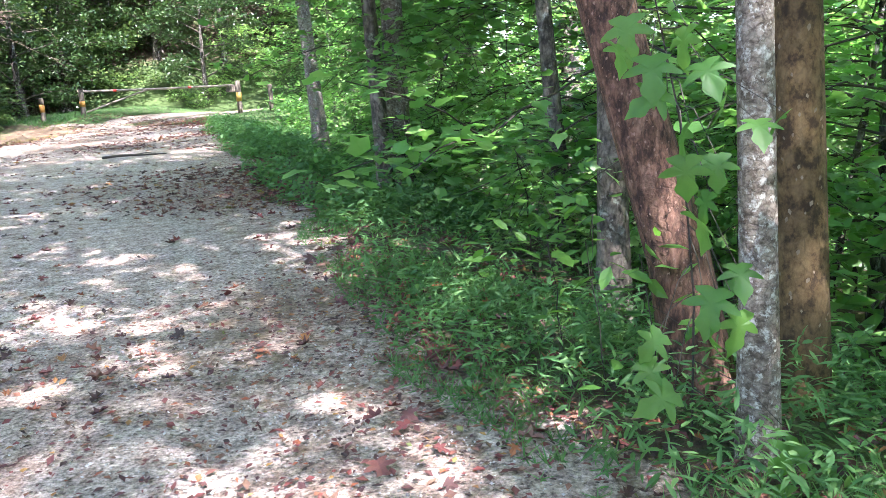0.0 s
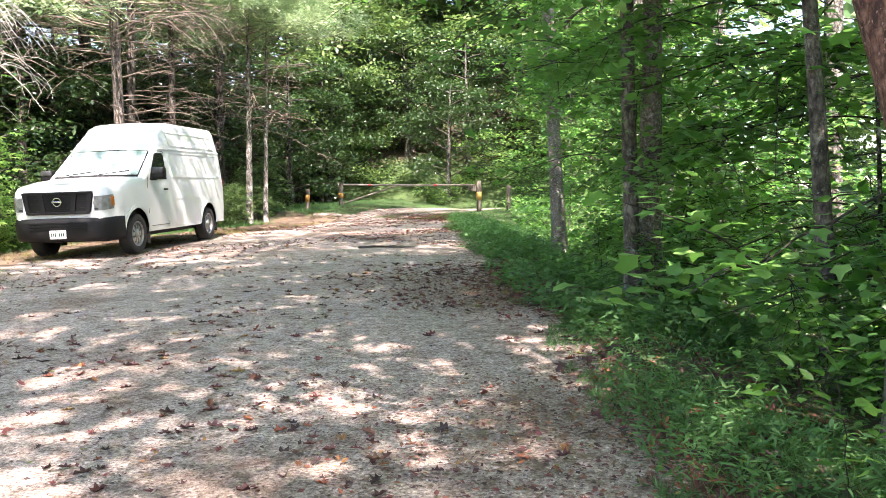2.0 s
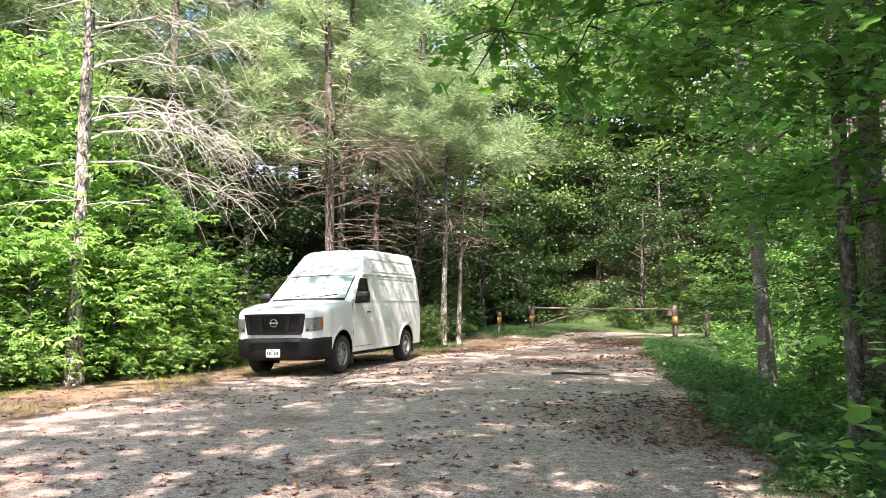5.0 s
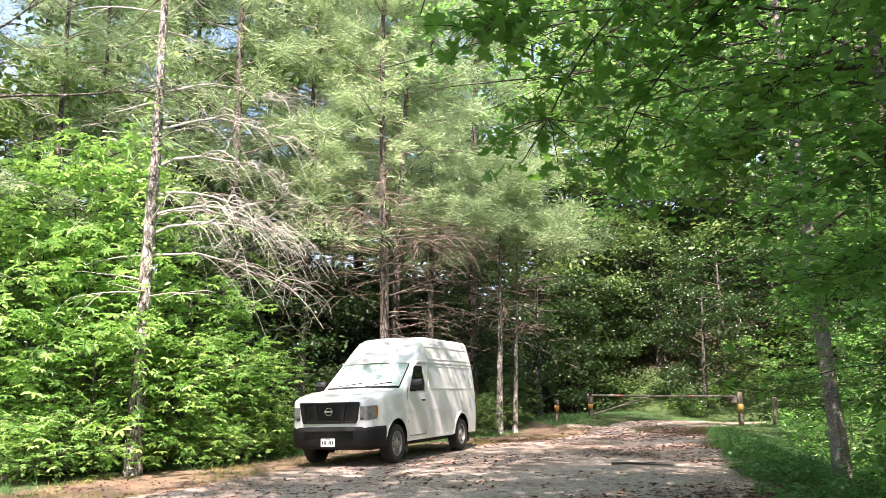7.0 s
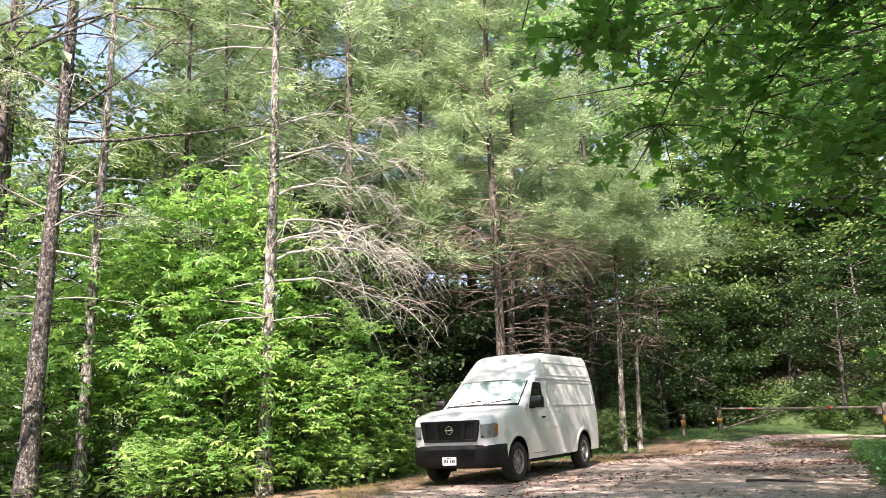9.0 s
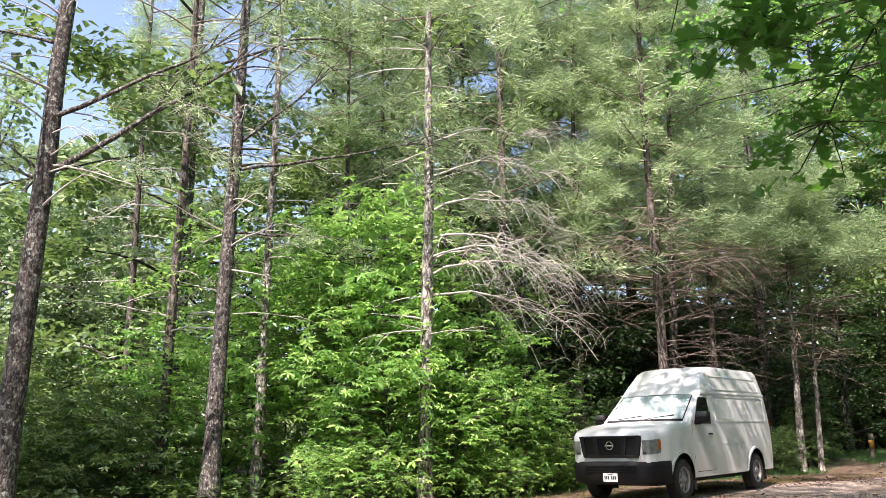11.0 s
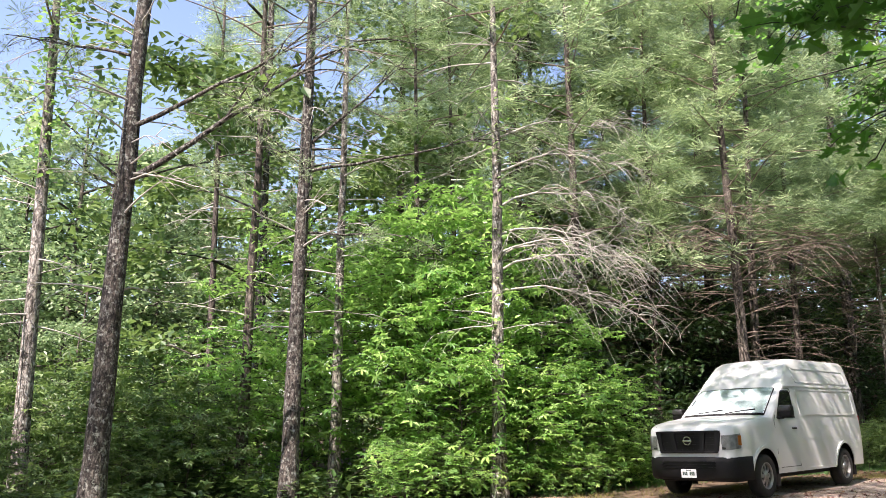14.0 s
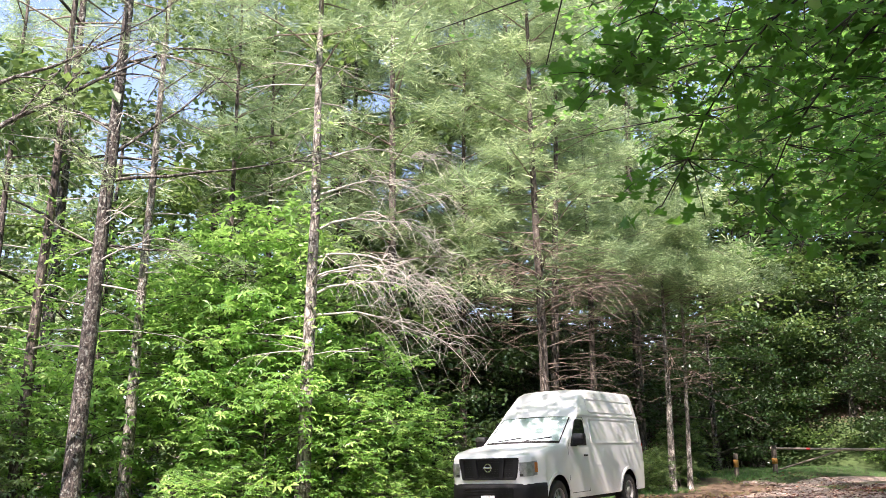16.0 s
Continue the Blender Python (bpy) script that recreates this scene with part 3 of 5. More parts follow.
def side_strip(pts, wide, y_sign, lift=0.004, thick=0.006):
    """A narrow strip that follows the van's flank along (x, z) points."""
    bm = bmesh.new()
    prev = None
    for i, (x, z) in enumerate(pts):
        a, b2 = pts[max(i - 1, 0)], pts[min(i + 1, len(pts) - 1)]
        dx, dz = b2[0] - a[0], b2[1] - a[1]
        L = math.hypot(dx, dz) or 1
        nx, nz = -dz / L * wide / 2, dx / L * wide / 2
        row = []
        for s, d in ((1, 0), (1, thick), (-1, thick), (-1, 0)):
            xx, zz = x + s * nx, z + s * nz
            row.append(bm.verts.new((xx, y_sign * (side_y(zz) * nose(xx) + lift - 0.004 + d), zz)))
        if prev:
            for q in range(4):
                bm.faces.new((prev[q], prev[(q + 1) % 4], row[(q + 1) % 4], row[q]))
        else:
            bm.faces.new(row)
        prev = row
    bm.faces.new(prev[::-1])
    return bm


def rect_path(x0, x1, z0, z1, r=0.05, n=4):
    pts = []
    for cx, cz, a0 in ((x1 - r, z1 - r, 0), (x0 + r, z1 - r, 90), (x0 + r, z0 + r, 180), (x1 - r, z0 + r, 270)):
        for i in range(n):
            a = radians(a0 + 90 * i / (n - 1))
            pts.append((cx + r * math.cos(a), cz + r * math.sin(a)))
    return pts + [pts[0]]


def flank_panel(pts, s, lift, thick):
    bm = bmesh.new()
    a = [bm.verts.new((x, s * (side_y(z) * nose(x) + lift), z)) for x, z in pts]
    b2 = [bm.verts.new((x, s * (side_y(z) * nose(x) + lift + thick), z)) for x, z in pts]
    bm.faces.new(a)
    bm.faces.new(b2[::-1])
    for i in range(len(a)):
        bm.faces.new((a[i], a[(i + 1) % len(a)], b2[(i + 1) % len(a)], b2[i]))
    return bm


def screen_panel(x0, x1, w0, w1, lift, thick):
    """A plate on the sloping front between two heights."""
    z0, z1 = top_z(x0), top_z(x1)
    n = Vector((-(z1 - z0), 0, (x1 - x0))).normalized()
    if n.x < 0:
        n = -n
    pts = []
    for x, w, z, r in ((x0, w0, z0, 1), (x1, w1, z1, -1)):
        ys = [w, w * 0.5, 0, -w * 0.5, -w]
        if r < 0:
            ys = ys[::-1]
        for y in ys:
            pts.append(Vector((x, y, z + 0.016 * (1 - (y / w) ** 2))) + n * lift)
    return slab(pts, thick, n)


def build_van():
    van = new("cargo_van")
    van.matrix_basis = VAN_POSE
    tagged(van, "white high-roof cargo van parked on the gravel", "van")
    body = van_body(van, M_WHITE)
    part("underbody", box(-4.7, 0.75, -0.78, 0.78, 0.30, 0.95, 0.03), M_BLACK, van)
    # front end
    bm = bmesh.new()
    rows = []
    for z, push in ((0.34, -0.05), (0.40, 0.0), (0.54, 0.015), (0.66, 0.015), (0.74, -0.01), (0.752, -0.06)):
        row = []
        for x, y in ((0.50, 0.98), (0.72, 0.955), (0.86, 0.90), (0.96, 0.80), (1.02, 0.66), (1.05, 0.35), (1.055, 0), (1.05, -0.35), (1.02, -0.66), (0.96, -0.80), (0.86, -0.90), (0.72, -0.955), (0.50, -0.98)):
            row.append(bm.verts.new((x + push * (0.4 + 0.6 * min(1, max(0, (x - 0.5) * 2))), y * (1 + push * 0.25), z)))
        rows.append(row)
    for a, b2 in zip(rows, rows[1:]):
        for q in range(len(a) - 1):
            bm.faces.new((a[q], a[q + 1], b2[q + 1], b2[q]))
    bm.faces.new(rows[0])
    bm.faces.new(rows[-1])
    bumper = part("front_bumper", bm, M_BLACK, van, "black plastic front bumper", smooth=True)
    for z in (0.56, 0.61, 0.66):
        part("slot_bar", slab([(1.067, 0.55, z - 0.012), (1.067, -0.55, z - 0.012), (1.067, -0.55, z + 0.012), (1.067, 0.55, z + 0.012)], 0.012, (1, 0, 0)), M_GRILLE, bumper)
    g = [(0.62, 1.215), (0.655, 1.175), (0.60, 0.86), (0.56, 0.82), (-0.56, 0.82), (-0.60, 0.86), (-0.655, 1.175), (-0.62, 1.215)]
    grille = part("grille", slab([(0.986, y, z) for y, z in g], 0.018, (1, 0, 0)), M_BLACK, van, "black plastic grille")
    part("mesh_panel", slab([(1.004, y * 0.92, 1.02 + (z - 1.02) * 0.80) for y, z in g], 0.004, (1, 0, 0)), M_GRILLE, grille)
    for s in (1, -1):
        part("strut", slab([(1.006, s * 0.37, 1.21), (1.006, s * 0.275, 1.21), (1.006, s * 0.225, 0.83), (1.006, s * 0.31, 0.83)], 0.03, (1, 0, 0)), M_BLACK, grille)
    part("frame_bar", box(1.0, 1.03, -0.63, 0.63, 1.175, 1.22, 0.01), M_BLACK, grille)
    part("frame_bar", box(1.0, 1.03, -0.57, 0.57, 0.815, 0.86, 0.01), M_BLACK, grille)
    for s in (1, -1):
        part("frame_bar", slab([(1.004, s * 0.66, 1.215), (1.004, s * 0.56, 1.215), (1.004, s * 0.52, 0.82), (1.004, s * 0.585, 0.82)], 0.026, (1, 0, 0)), M_BLACK, grille)
    for k in range(7):
        part("mesh_bar", box(1.007, 1.016, -0.56, 0.56, 0.88 + k * 0.042, 0.89 + k * 0.042, 0), M_BLACK, grille)
    bm = bmesh.new()
    rows = []
    for i in range(28):
        a = 2 * math.pi * i / 28
        rows.append([bm.verts.new((xx, r * math.cos(a), 1.04 + r * math.sin(a))) for r, xx in ((0.062, 1.03), (0.066, 1.044), (0.08, 1.044), (0.085, 1.03))])
    for i in range(28):
        for j in range(4):
            bm.faces.new((rows[i][j], rows[i][(j + 1) % 4], rows[(i + 1) % 28][(j + 1) % 4], rows[(i + 1) % 28][j]))
    badge = part("badge", bm, M_CHROME, van, "chrome ring badge")
    part("badge_bar", box(1.03, 1.05, -0.095, 0.095, 1.025, 1.055, 0.004), M_CHROME, badge)
    for s in (1, -1):
        pl = [(0.985, 0.655), (0.985, 0.735), (0.957, 0.795), (0.88, 0.873), (0.78, 0.922)]
        bm = bmesh.new()
        rr = []
        for x, y in pl:
            t = (0.985 - x) / 0.225
            rr.append([bm.verts.new((x + 0.012, s * (y + 0.008), z)) for z in (0.87 + 0.03 * t, 0.95, 1.08, 1.13 + 0.03 * t)])
        for a, b2 in zip(rr, rr[1:]):
            for q in range(3):
                bm.faces.new((a[q], a[q + 1], b2[q + 1], b2[q]))
        bmesh.ops.solidify(bm, geom=bm.faces[:], thickness=0.02)
        lamp = part("headlight", bm, M_LAMP, van, "clear headlight with an amber corner")
        bm = bmesh.new()
        rr = []
        for x, y in ((0.84, 0.897), (0.81, 0.912), (0.775, 0.927)):
            rr.append([bm.verts.new((x + 0.016, s * (y + 0.014), z)) for z in (0.95, 1.125)])
        for a, b2 in zip(rr, rr[1:]):
            bm.faces.new((a[0], a[1], b2[1], b2[0]))
        bmesh.ops.solidify(bm, geom=bm.faces[:], thickness=0.008)
        part("turn_lens", bm, M_AMBER, lamp)
        bm = spun([(0.01, 0.0), (0.055, 0.0), (0.06, 0.012), (0.01, 0.012)], 20)
        bmesh.ops.rotate(bm, verts=bm.verts[:], cent=(0, 0, 0), matrix=Matrix.Rotation(radians(-90), 3, "Z"))
        bmesh.ops.translate(bm, verts=bm.verts[:], vec=(1.0, s * 0.715, 1.01))
        part("bulb_cup", bm, M_STEEL, lamp)
        part("bezel", slab([(0.9985, s * y, z) for y, z in ((0.665, 0.885), (0.74, 0.885), (0.74, 0.915), (0.665, 0.925))], 0.004, (1, 0, 0)), M_TRIM, lamp)
    plate = part("number_plate", slab([(1.073, y, 0.46 + z) for y, z in rounded(0.305, 0.152, 0.012)], 0.006, (1, 0, 0)), M_PLATE, van, "white number plate")
    for k in range(7):
        if k != 3:
            part("bar", box(1.079, 1.081, -0.125 + k * 0.036, -0.100 + k * 0.036, 0.425, 0.49, 0), M_INK, plate)
    part("bar", box(1.079, 1.081, -0.05, 0.05, 0.508, 0.522, 0), M_INK, plate)
    # glass
    part("screen_seal", screen_panel(-0.40, -1.10, 0.85, 0.793, 0.002, 0.010), M_BLACK, van)
    part("sunshade", screen_panel(-0.445, -1.08, 0.825, 0.773, 0.013, 0.006), M_SHADE, van, "silver folding sunshade behind the windscreen, coloured with sky reflections")
    part("windscreen", screen_panel(-0.425, -1.085, 0.83, 0.775, 0.040, 0.005), M_GLASS, van, "clear laminated windscreen").visible_shadow = False
    for s in (0.05, -0.62):
        part("wiper", slab([(-0.41, s, top_z(-0.41) + 0.05), (-0.41, s + 0.03, top_z(-0.41) + 0.05), (-0.47, s + 0.60, top_z(-0.47) + 0.06), (-0.485, s + 0.60, top_z(-0.485) + 0.06)], 0.02, (0.6, 0, 0.8)), M_BLACK, van)
    win = [(-0.66, 1.44), (-1.00, 1.90), (-1.06, 1.935), (-1.36, 1.935), (-1.40, 1.90), (-1.40, 1.44)]
    for s in (1, -1):
        door = new("front_door")
        door.parent = van
        part("window_seal", flank_panel([((x + 1.05) * 1.09 - 1.05, (z - 1.68) * 1.09 + 1.68) for x, z in win], s, 0.002, 0.006), M_BLACK, door)
        part("side_window", flank_panel(win, s, 0.009, 0.005), M_DARKGLASS, door, "dark side window")
        part("seam", side_strip([(-0.50, 0.75), (-0.50, 1.38), (-0.58, 1.48)], 0.012, s), M_SEAM, door)
        part("seam", side_strip([(-1.47, 0.50), (-1.47, 1.95), (-1.42, 2.0), (-1.10, 2.0)], 0.012, s), M_SEAM, door)
        part("seam", side_strip([(-0.62, 0.50), (-1.47, 0.50)], 0.012, s), M_SEAM, door)
        part("door_handle", box(-1.40, -1.24, s * 1.0 - 0.012, s * 1.0 + 0.022, 1.20, 1.235, 0.008), M_BLACK, door, "dark door handle")
        # mirror
        mirror = part("wing_mirror", box(-0.80, -0.62, min(s * 1.02, s * 1.27), max(s * 1.02, s * 1.27), 1.43, 1.66, 0.045, 3), M_BLACK, door, "black wing mirror", smooth=True)
        part("mirror_cap", box(-0.70, -0.60, min(s * 1.03, s * 1.265), max(s * 1.03, s * 1.265), 1.53, 1.655, 0.04, 3), M_TRIM, mirror, "dark grey mirror cap", smooth=True)
        part("mirror_arm", box(-0.76, -0.66, min(s * 0.94, s * 1.08), max(s * 0.94, s * 1.08), 1.40, 1.46, 0.015), M_BLACK, door)
        # flank pressings
        for x0, x1, z0, z1 in ((-4.55, -1.72, 1.47, 1.98), (-4.52, -1.85, 2.14, 2.42)):
            part("panel_rib", side_strip(rect_path(x0, x1, z0, z1, 0.06), 0.022, s, 0.003, 0.012), M_WHITE, van)
        part("roof_seam", side_strip([(-1.20, 2.055), (-3.0, 2.055), (-4.76, 2.055)], 0.028, s, 0.003, 0.016), M_WHITE, van)
        part("waist_line", side_strip([(-0.55, 1.02), (-1.6, 1.02), (-3.1, 1.02)], 0.02, s, 0.002, 0.009), M_WHITE, van)
        part("sill_trim", side_strip([(-0.52, 0.425), (-1.8, 0.425), (-3.18, 0.425)], 0.05, s, 0.002, 0.012), M_WHITE, van)
        for c in (0.0, -3.71):
            part("wheel_arch", side_strip([(c + 0.515 * math.cos(radians(a)), 0.385 + 0.515 * math.sin(radians(a))) for a in range(4, 177, 8)], 0.05, s, 0.003, 0.022), M_WHITE, van)
        part("mud_flap", box(-0.56, -0.53, min(s * 0.76, s * 0.96), max(s * 0.76, s * 0.96), 0.16, 0.50, 0.006), M_RUBBER, van)
        part("mud_flap", box(-4.30, -4.27, min(s * 0.76, s * 0.96), max(s * 0.76, s * 0.96), 0.18, 0.52, 0.006), M_RUBBER, van)
        part("tail_light", box(-4.83, -4.74, min(s * 0.86, s * 0.965), max(s * 0.86, s * 0.965), 0.95, 1.45, 0.015), M_REDLENS, van, "red tail light")
    part("rear_bumper", box(-4.90, -4.66, -0.93, 0.93, 0.44, 0.62, 0.03), M_BLACK, van)
    part("bonnet_seam", slab([(0.90, 0.72, top_z(0.90) + 0.005), (0.90, 0.71, top_z(0.90) + 0.005), (-0.36, 0.84, top_z(-0.36) - 0.002), (-0.36, 0.852, top_z(-0.36) - 0.002)], 0.005, (0, 0, 1)), M_SEAM, van)
    part("bonnet_seam", slab([(0.90, -0.72, top_z(0.90) + 0.005), (0.90, -0.71, top_z(0.90) + 0.005), (-0.36, -0.84, top_z(-0.36) - 0.002), (-0.36, -0.852, top_z(-0.36) - 0.002)], 0.005, (0, 0, 1)), M_SEAM, van)
    for x in (0.0, -3.71):
        for s in (1, -1):
            van_wheel(van, x, s * 0.865, s)


build_van()

# ---- gate and posts ----
M_POST = bark("weathered_post", (0.05, 0.042, 0.033), (0.13, 0.11, 0.085), (0.22, 0.19, 0.15), None, 0.5, 0.15, 12.0, 0.006)
M_YELLOW = plain("yellow_paint", (0.36, 0.225, 0.05), 0.6, 0, 0.2, 12)
M_FADED = plain("faded_paint", (0.42, 0.20, 0.045), 0.7, 0, 0.35, 12)
M_RED = plain("red_reflector", (0.55, 0.03, 0.02), 0.4, 0, 0.15, 12)
M_PIPE = plain("rusty_pipe", (0.23, 0.20, 0.165), 0.65, 0.3, 0.4, 5)


def post(name, x, y, h, r, label, lift_top=0.03, mat=None):
    base = new(name)
    z = float(rise(x, y))
    base.matrix_basis = pose(x, y, z)
    V, F = tube([(0, 0, -0.25), (0, 0, 0.1), (0.004, 0, h * 0.5), (0, 0.004, h), (0, 0, h + lift_top), (0, 0, h + lift_top + 0.004)], [r, r, r * 0.98, r * 0.96, r * 0.8, 0.002], 14, 0.02)
    piece("shaft", V, F, mat or M_POST, base, True)
    return tagged(base, label, "post")


def band(base, z0, z1, r, mat, label):
    V, F = tube([(0, 0, z0 - 0.001), (0, 0, z0), (0, 0, z1), (0, 0, z1 + 0.001)], [r * 0.9, r, r, r * 0.9], 14)
    piece("band", V, F, mat, base, True, label)


gate = new("barrier_gate")
GX, GY = -12.0, 28.7
gz = float(rise(GX, GY))
gate.matrix_basis = pose(GX, GY, gz)
tagged(gate, "long steel pipe gate with a slanting brace across the track", "gate")
ex, ey, ez = -7.18 - GX, 30.74 - GY, 1.80 - gz
V, F = tube([(0, 0, -0.2), (0, 0, 0.5), (0, 0, 0.90), (0, 0, 0.905)], [0.09, 0.09, 0.09, 0.01], 14, 0.015)
piece("hinge_post", V, F, M_POST, gate, True)
V, F = tube([(0, 0, 0.28), (0, 0, 0.281), (0, 0, 0.46), (0, 0, 0.461)], [0.08, 0.094, 0.094, 0.08], 14)
piece("band", V, F, M_FADED, gate, True, "faded yellow painted band")
V, F = tube([(-0.1, -0.04, 0.80), (ex * 0.5, ey * 0.5, 0.80 + (ez - 0.80) * 0.5 - 0.02), (ex, ey, ez), (ex + 0.001, ey, ez)], [0.040, 0.040, 0.040, 0.003], 12)
piece("arm", V, F, M_PIPE, gate, True, "pale rusty steel pipe arm")
V, F = tube([(0.1, 0.04, 0.08), (ex * 0.43, ey * 0.43, 0.78)], [0.034, 0.034], 10)
piece("brace", V, F, M_PIPE, gate, True)
for f0, f1 in ((0.20, 0.222), (0.69, 0.71)):
    V, F = tube([(ex * f0, ey * f0, 0.80 + (ez - 0.8) * f0 - 0.01), (ex * f1, ey * f1, 0.80 + (ez - 0.8) * f1 - 0.01)], [0.046, 0.046], 12)
    piece("reflector", V, F, M_RED, gate, True, "red reflector band")
p = post("gate_post", -7.02, 30.80, 1.18, 0.10, "weathered wooden gate post with a yellow band and lock box")
band(p, 0.45, 0.78, 0.104, M_YELLOW, "yellow painted band")
part("lock_box", box(-0.42, -0.09, -0.16, 0.06, 0.80, 1.05, 0.02), M_POST, p, "dark metal lock box")
post("wooden_post", -5.92, 31.25, 0.95, 0.085, "short weathered wooden post in the grass")
p = post("marker_post", -12.6, 26.95, 0.72, 0.08, "dark wooden post with yellow paint")
band(p, 0.30, 0.55, 0.084, M_FADED, "faded yellow paint")


# ---- trees ----
def stem_line(h, lean=(0, 0), wob=0.03, n=14, r=None):
    """A trunk's centre line from just under the ground to height h."""
    r = r or rng
    z = np.linspace(-0.25, h, n)
    f = np.clip(z, 0, None)
    w = np.cumsum(r.normal(0, wob, (n, 2)), axis=0) * (f / h)[:, None] ** 0.7
    return np.column_stack([lean[0] * f + w[:, 0], lean[1] * f + w[:, 1], z])


def along(line, z):
    return np.array([np.interp(z, line[:, 2], line[:, 0]), np.interp(z, line[:, 2], line[:, 1]), z])


def limb(start, az, el, length, droop=0.0, n=6, wob=0.05, r=None):
    r = r or rng
    t = np.linspace(0, 1, n)
    d = np.array([math.cos(az) * math.cos(el), math.sin(az) * math.cos(el), math.sin(el)])
    P = start + d * (t * length)[:, None]
    P[:, 2] -= droop * length * t ** 2
    P[1:] += np.cumsum(r.normal(0, wob * length / n, (n - 1, 3)), axis=0)
    return P


def taper(line, r0, h, tip=0.12, flare=0.35):
    f = np.clip(line[:, 2] / h, 0, 1)
    return r0 * (1 - (1 - tip) * f ** 0.9) * (1 + flare * np.exp(-np.clip(line[:, 2], 0, None) / 0.25))


def make_pine(name, h, r0, bark_mat, seed, lean=(0, 0), dead=(1.5, 8.0, 26), live=8.0, reach=2.6, tufts=1100, label="", facing=None, dead_mat="dead_twig", tuft=0.20):
    """A tall pine: bare dead limbs low down, needle tufts on level limbs above."""
    r = np.random.default_rng(seed)
    base = new(name)
    line = stem_line(h, lean, 0.02, 16, r)
    V, F = tube(line, taper(line, r0, h, 0.15), 12, 0.035)
    piece("trunk", V, F, bark_mat, base, True)
    bits = []
    z0, z1, n = dead
    for i in range(n):
        z = r.uniform(z0, z1)
        az = r.uniform(0, 2 * np.pi) if facing is None or r.random() < 0.35 else r.normal(facing, 0.8)
        L = r.uniform(0.5, 1.0) * reach * 0.75
        P = limb(along(line, z), az, r.uniform(-0.15, 0.35), L, r.uniform(0.0, 0.3), 6, 0.06, r)
        bits.append(tube(P, np.linspace(0.022, 0.005, 6) * r.uniform(0.6, 1.1), 5))
        for k in range(r.integers(2, 6)):
            q = P[r.integers(2, 6)]
            bits.append(tube(limb(q, az + r.normal(0, 0.7), r.normal(-0.1, 0.35), L * r.uniform(0.2, 0.5), 0.3, 4, 0.08, r), np.linspace(0.008, 0.003, 4), 3))
    V, F = joined(bits)
    tagged(piece("dead_branchwork", V, F, dead_mat, base, True, "bare dead twigs and limbs"), kind="stuff")
    bits, tp = [], []
    nb = max(10, int((h - live) * 3.6))
    per = max(6, tufts // nb)
    for i in range(nb):
        z = live + (h - live) * (i + r.random()) / nb
        f = (z - live) / (h - live)
        L = reach * (1 - 0.8 * f) * r.uniform(0.65, 1.15) + 0.3
        az = i * 2.4 + r.normal(0, 0.4)
        P = limb(along(line, min(z, h - 0.05)), az, r.uniform(0.0, 0.35) + 0.4 * f, L, 0.12, 6, 0.05, r)
        bits.append(tube(P, np.linspace(0.026, 0.006, 6), 5))
        m = max(2, per // 5)
        t = r.uniform(0.3, 1.0, m)
        c = np.column_stack([np.interp(t, np.linspace(0, 1, 6), P[:, k]) for k in range(3)])
        c = c + r.normal(0, 1, (m, 3)) * np.array([0.26, 0.26, 0.11]) * (0.5 + 0.5 * L)
        tp.append(np.repeat(c, 5, axis=0) + r.normal(0, 1, (m * 5, 3)) * np.array([0.12, 0.12, 0.085]))
    V, F = joined(bits)
    tagged(piece("branchwork", V, F, "brown_twig", base, True), kind="stuff")
    tp = np.concatenate(tp)
    V, F = scatter(TUFT, tp, turns(len(tp), 0.5, r), r.uniform(0.75, 1.25, len(tp)) * tuft)
    piece("crown", V, F, "needles", base, False, "long soft green needles in tufts")
    return tagged(base, label, "pine tree")


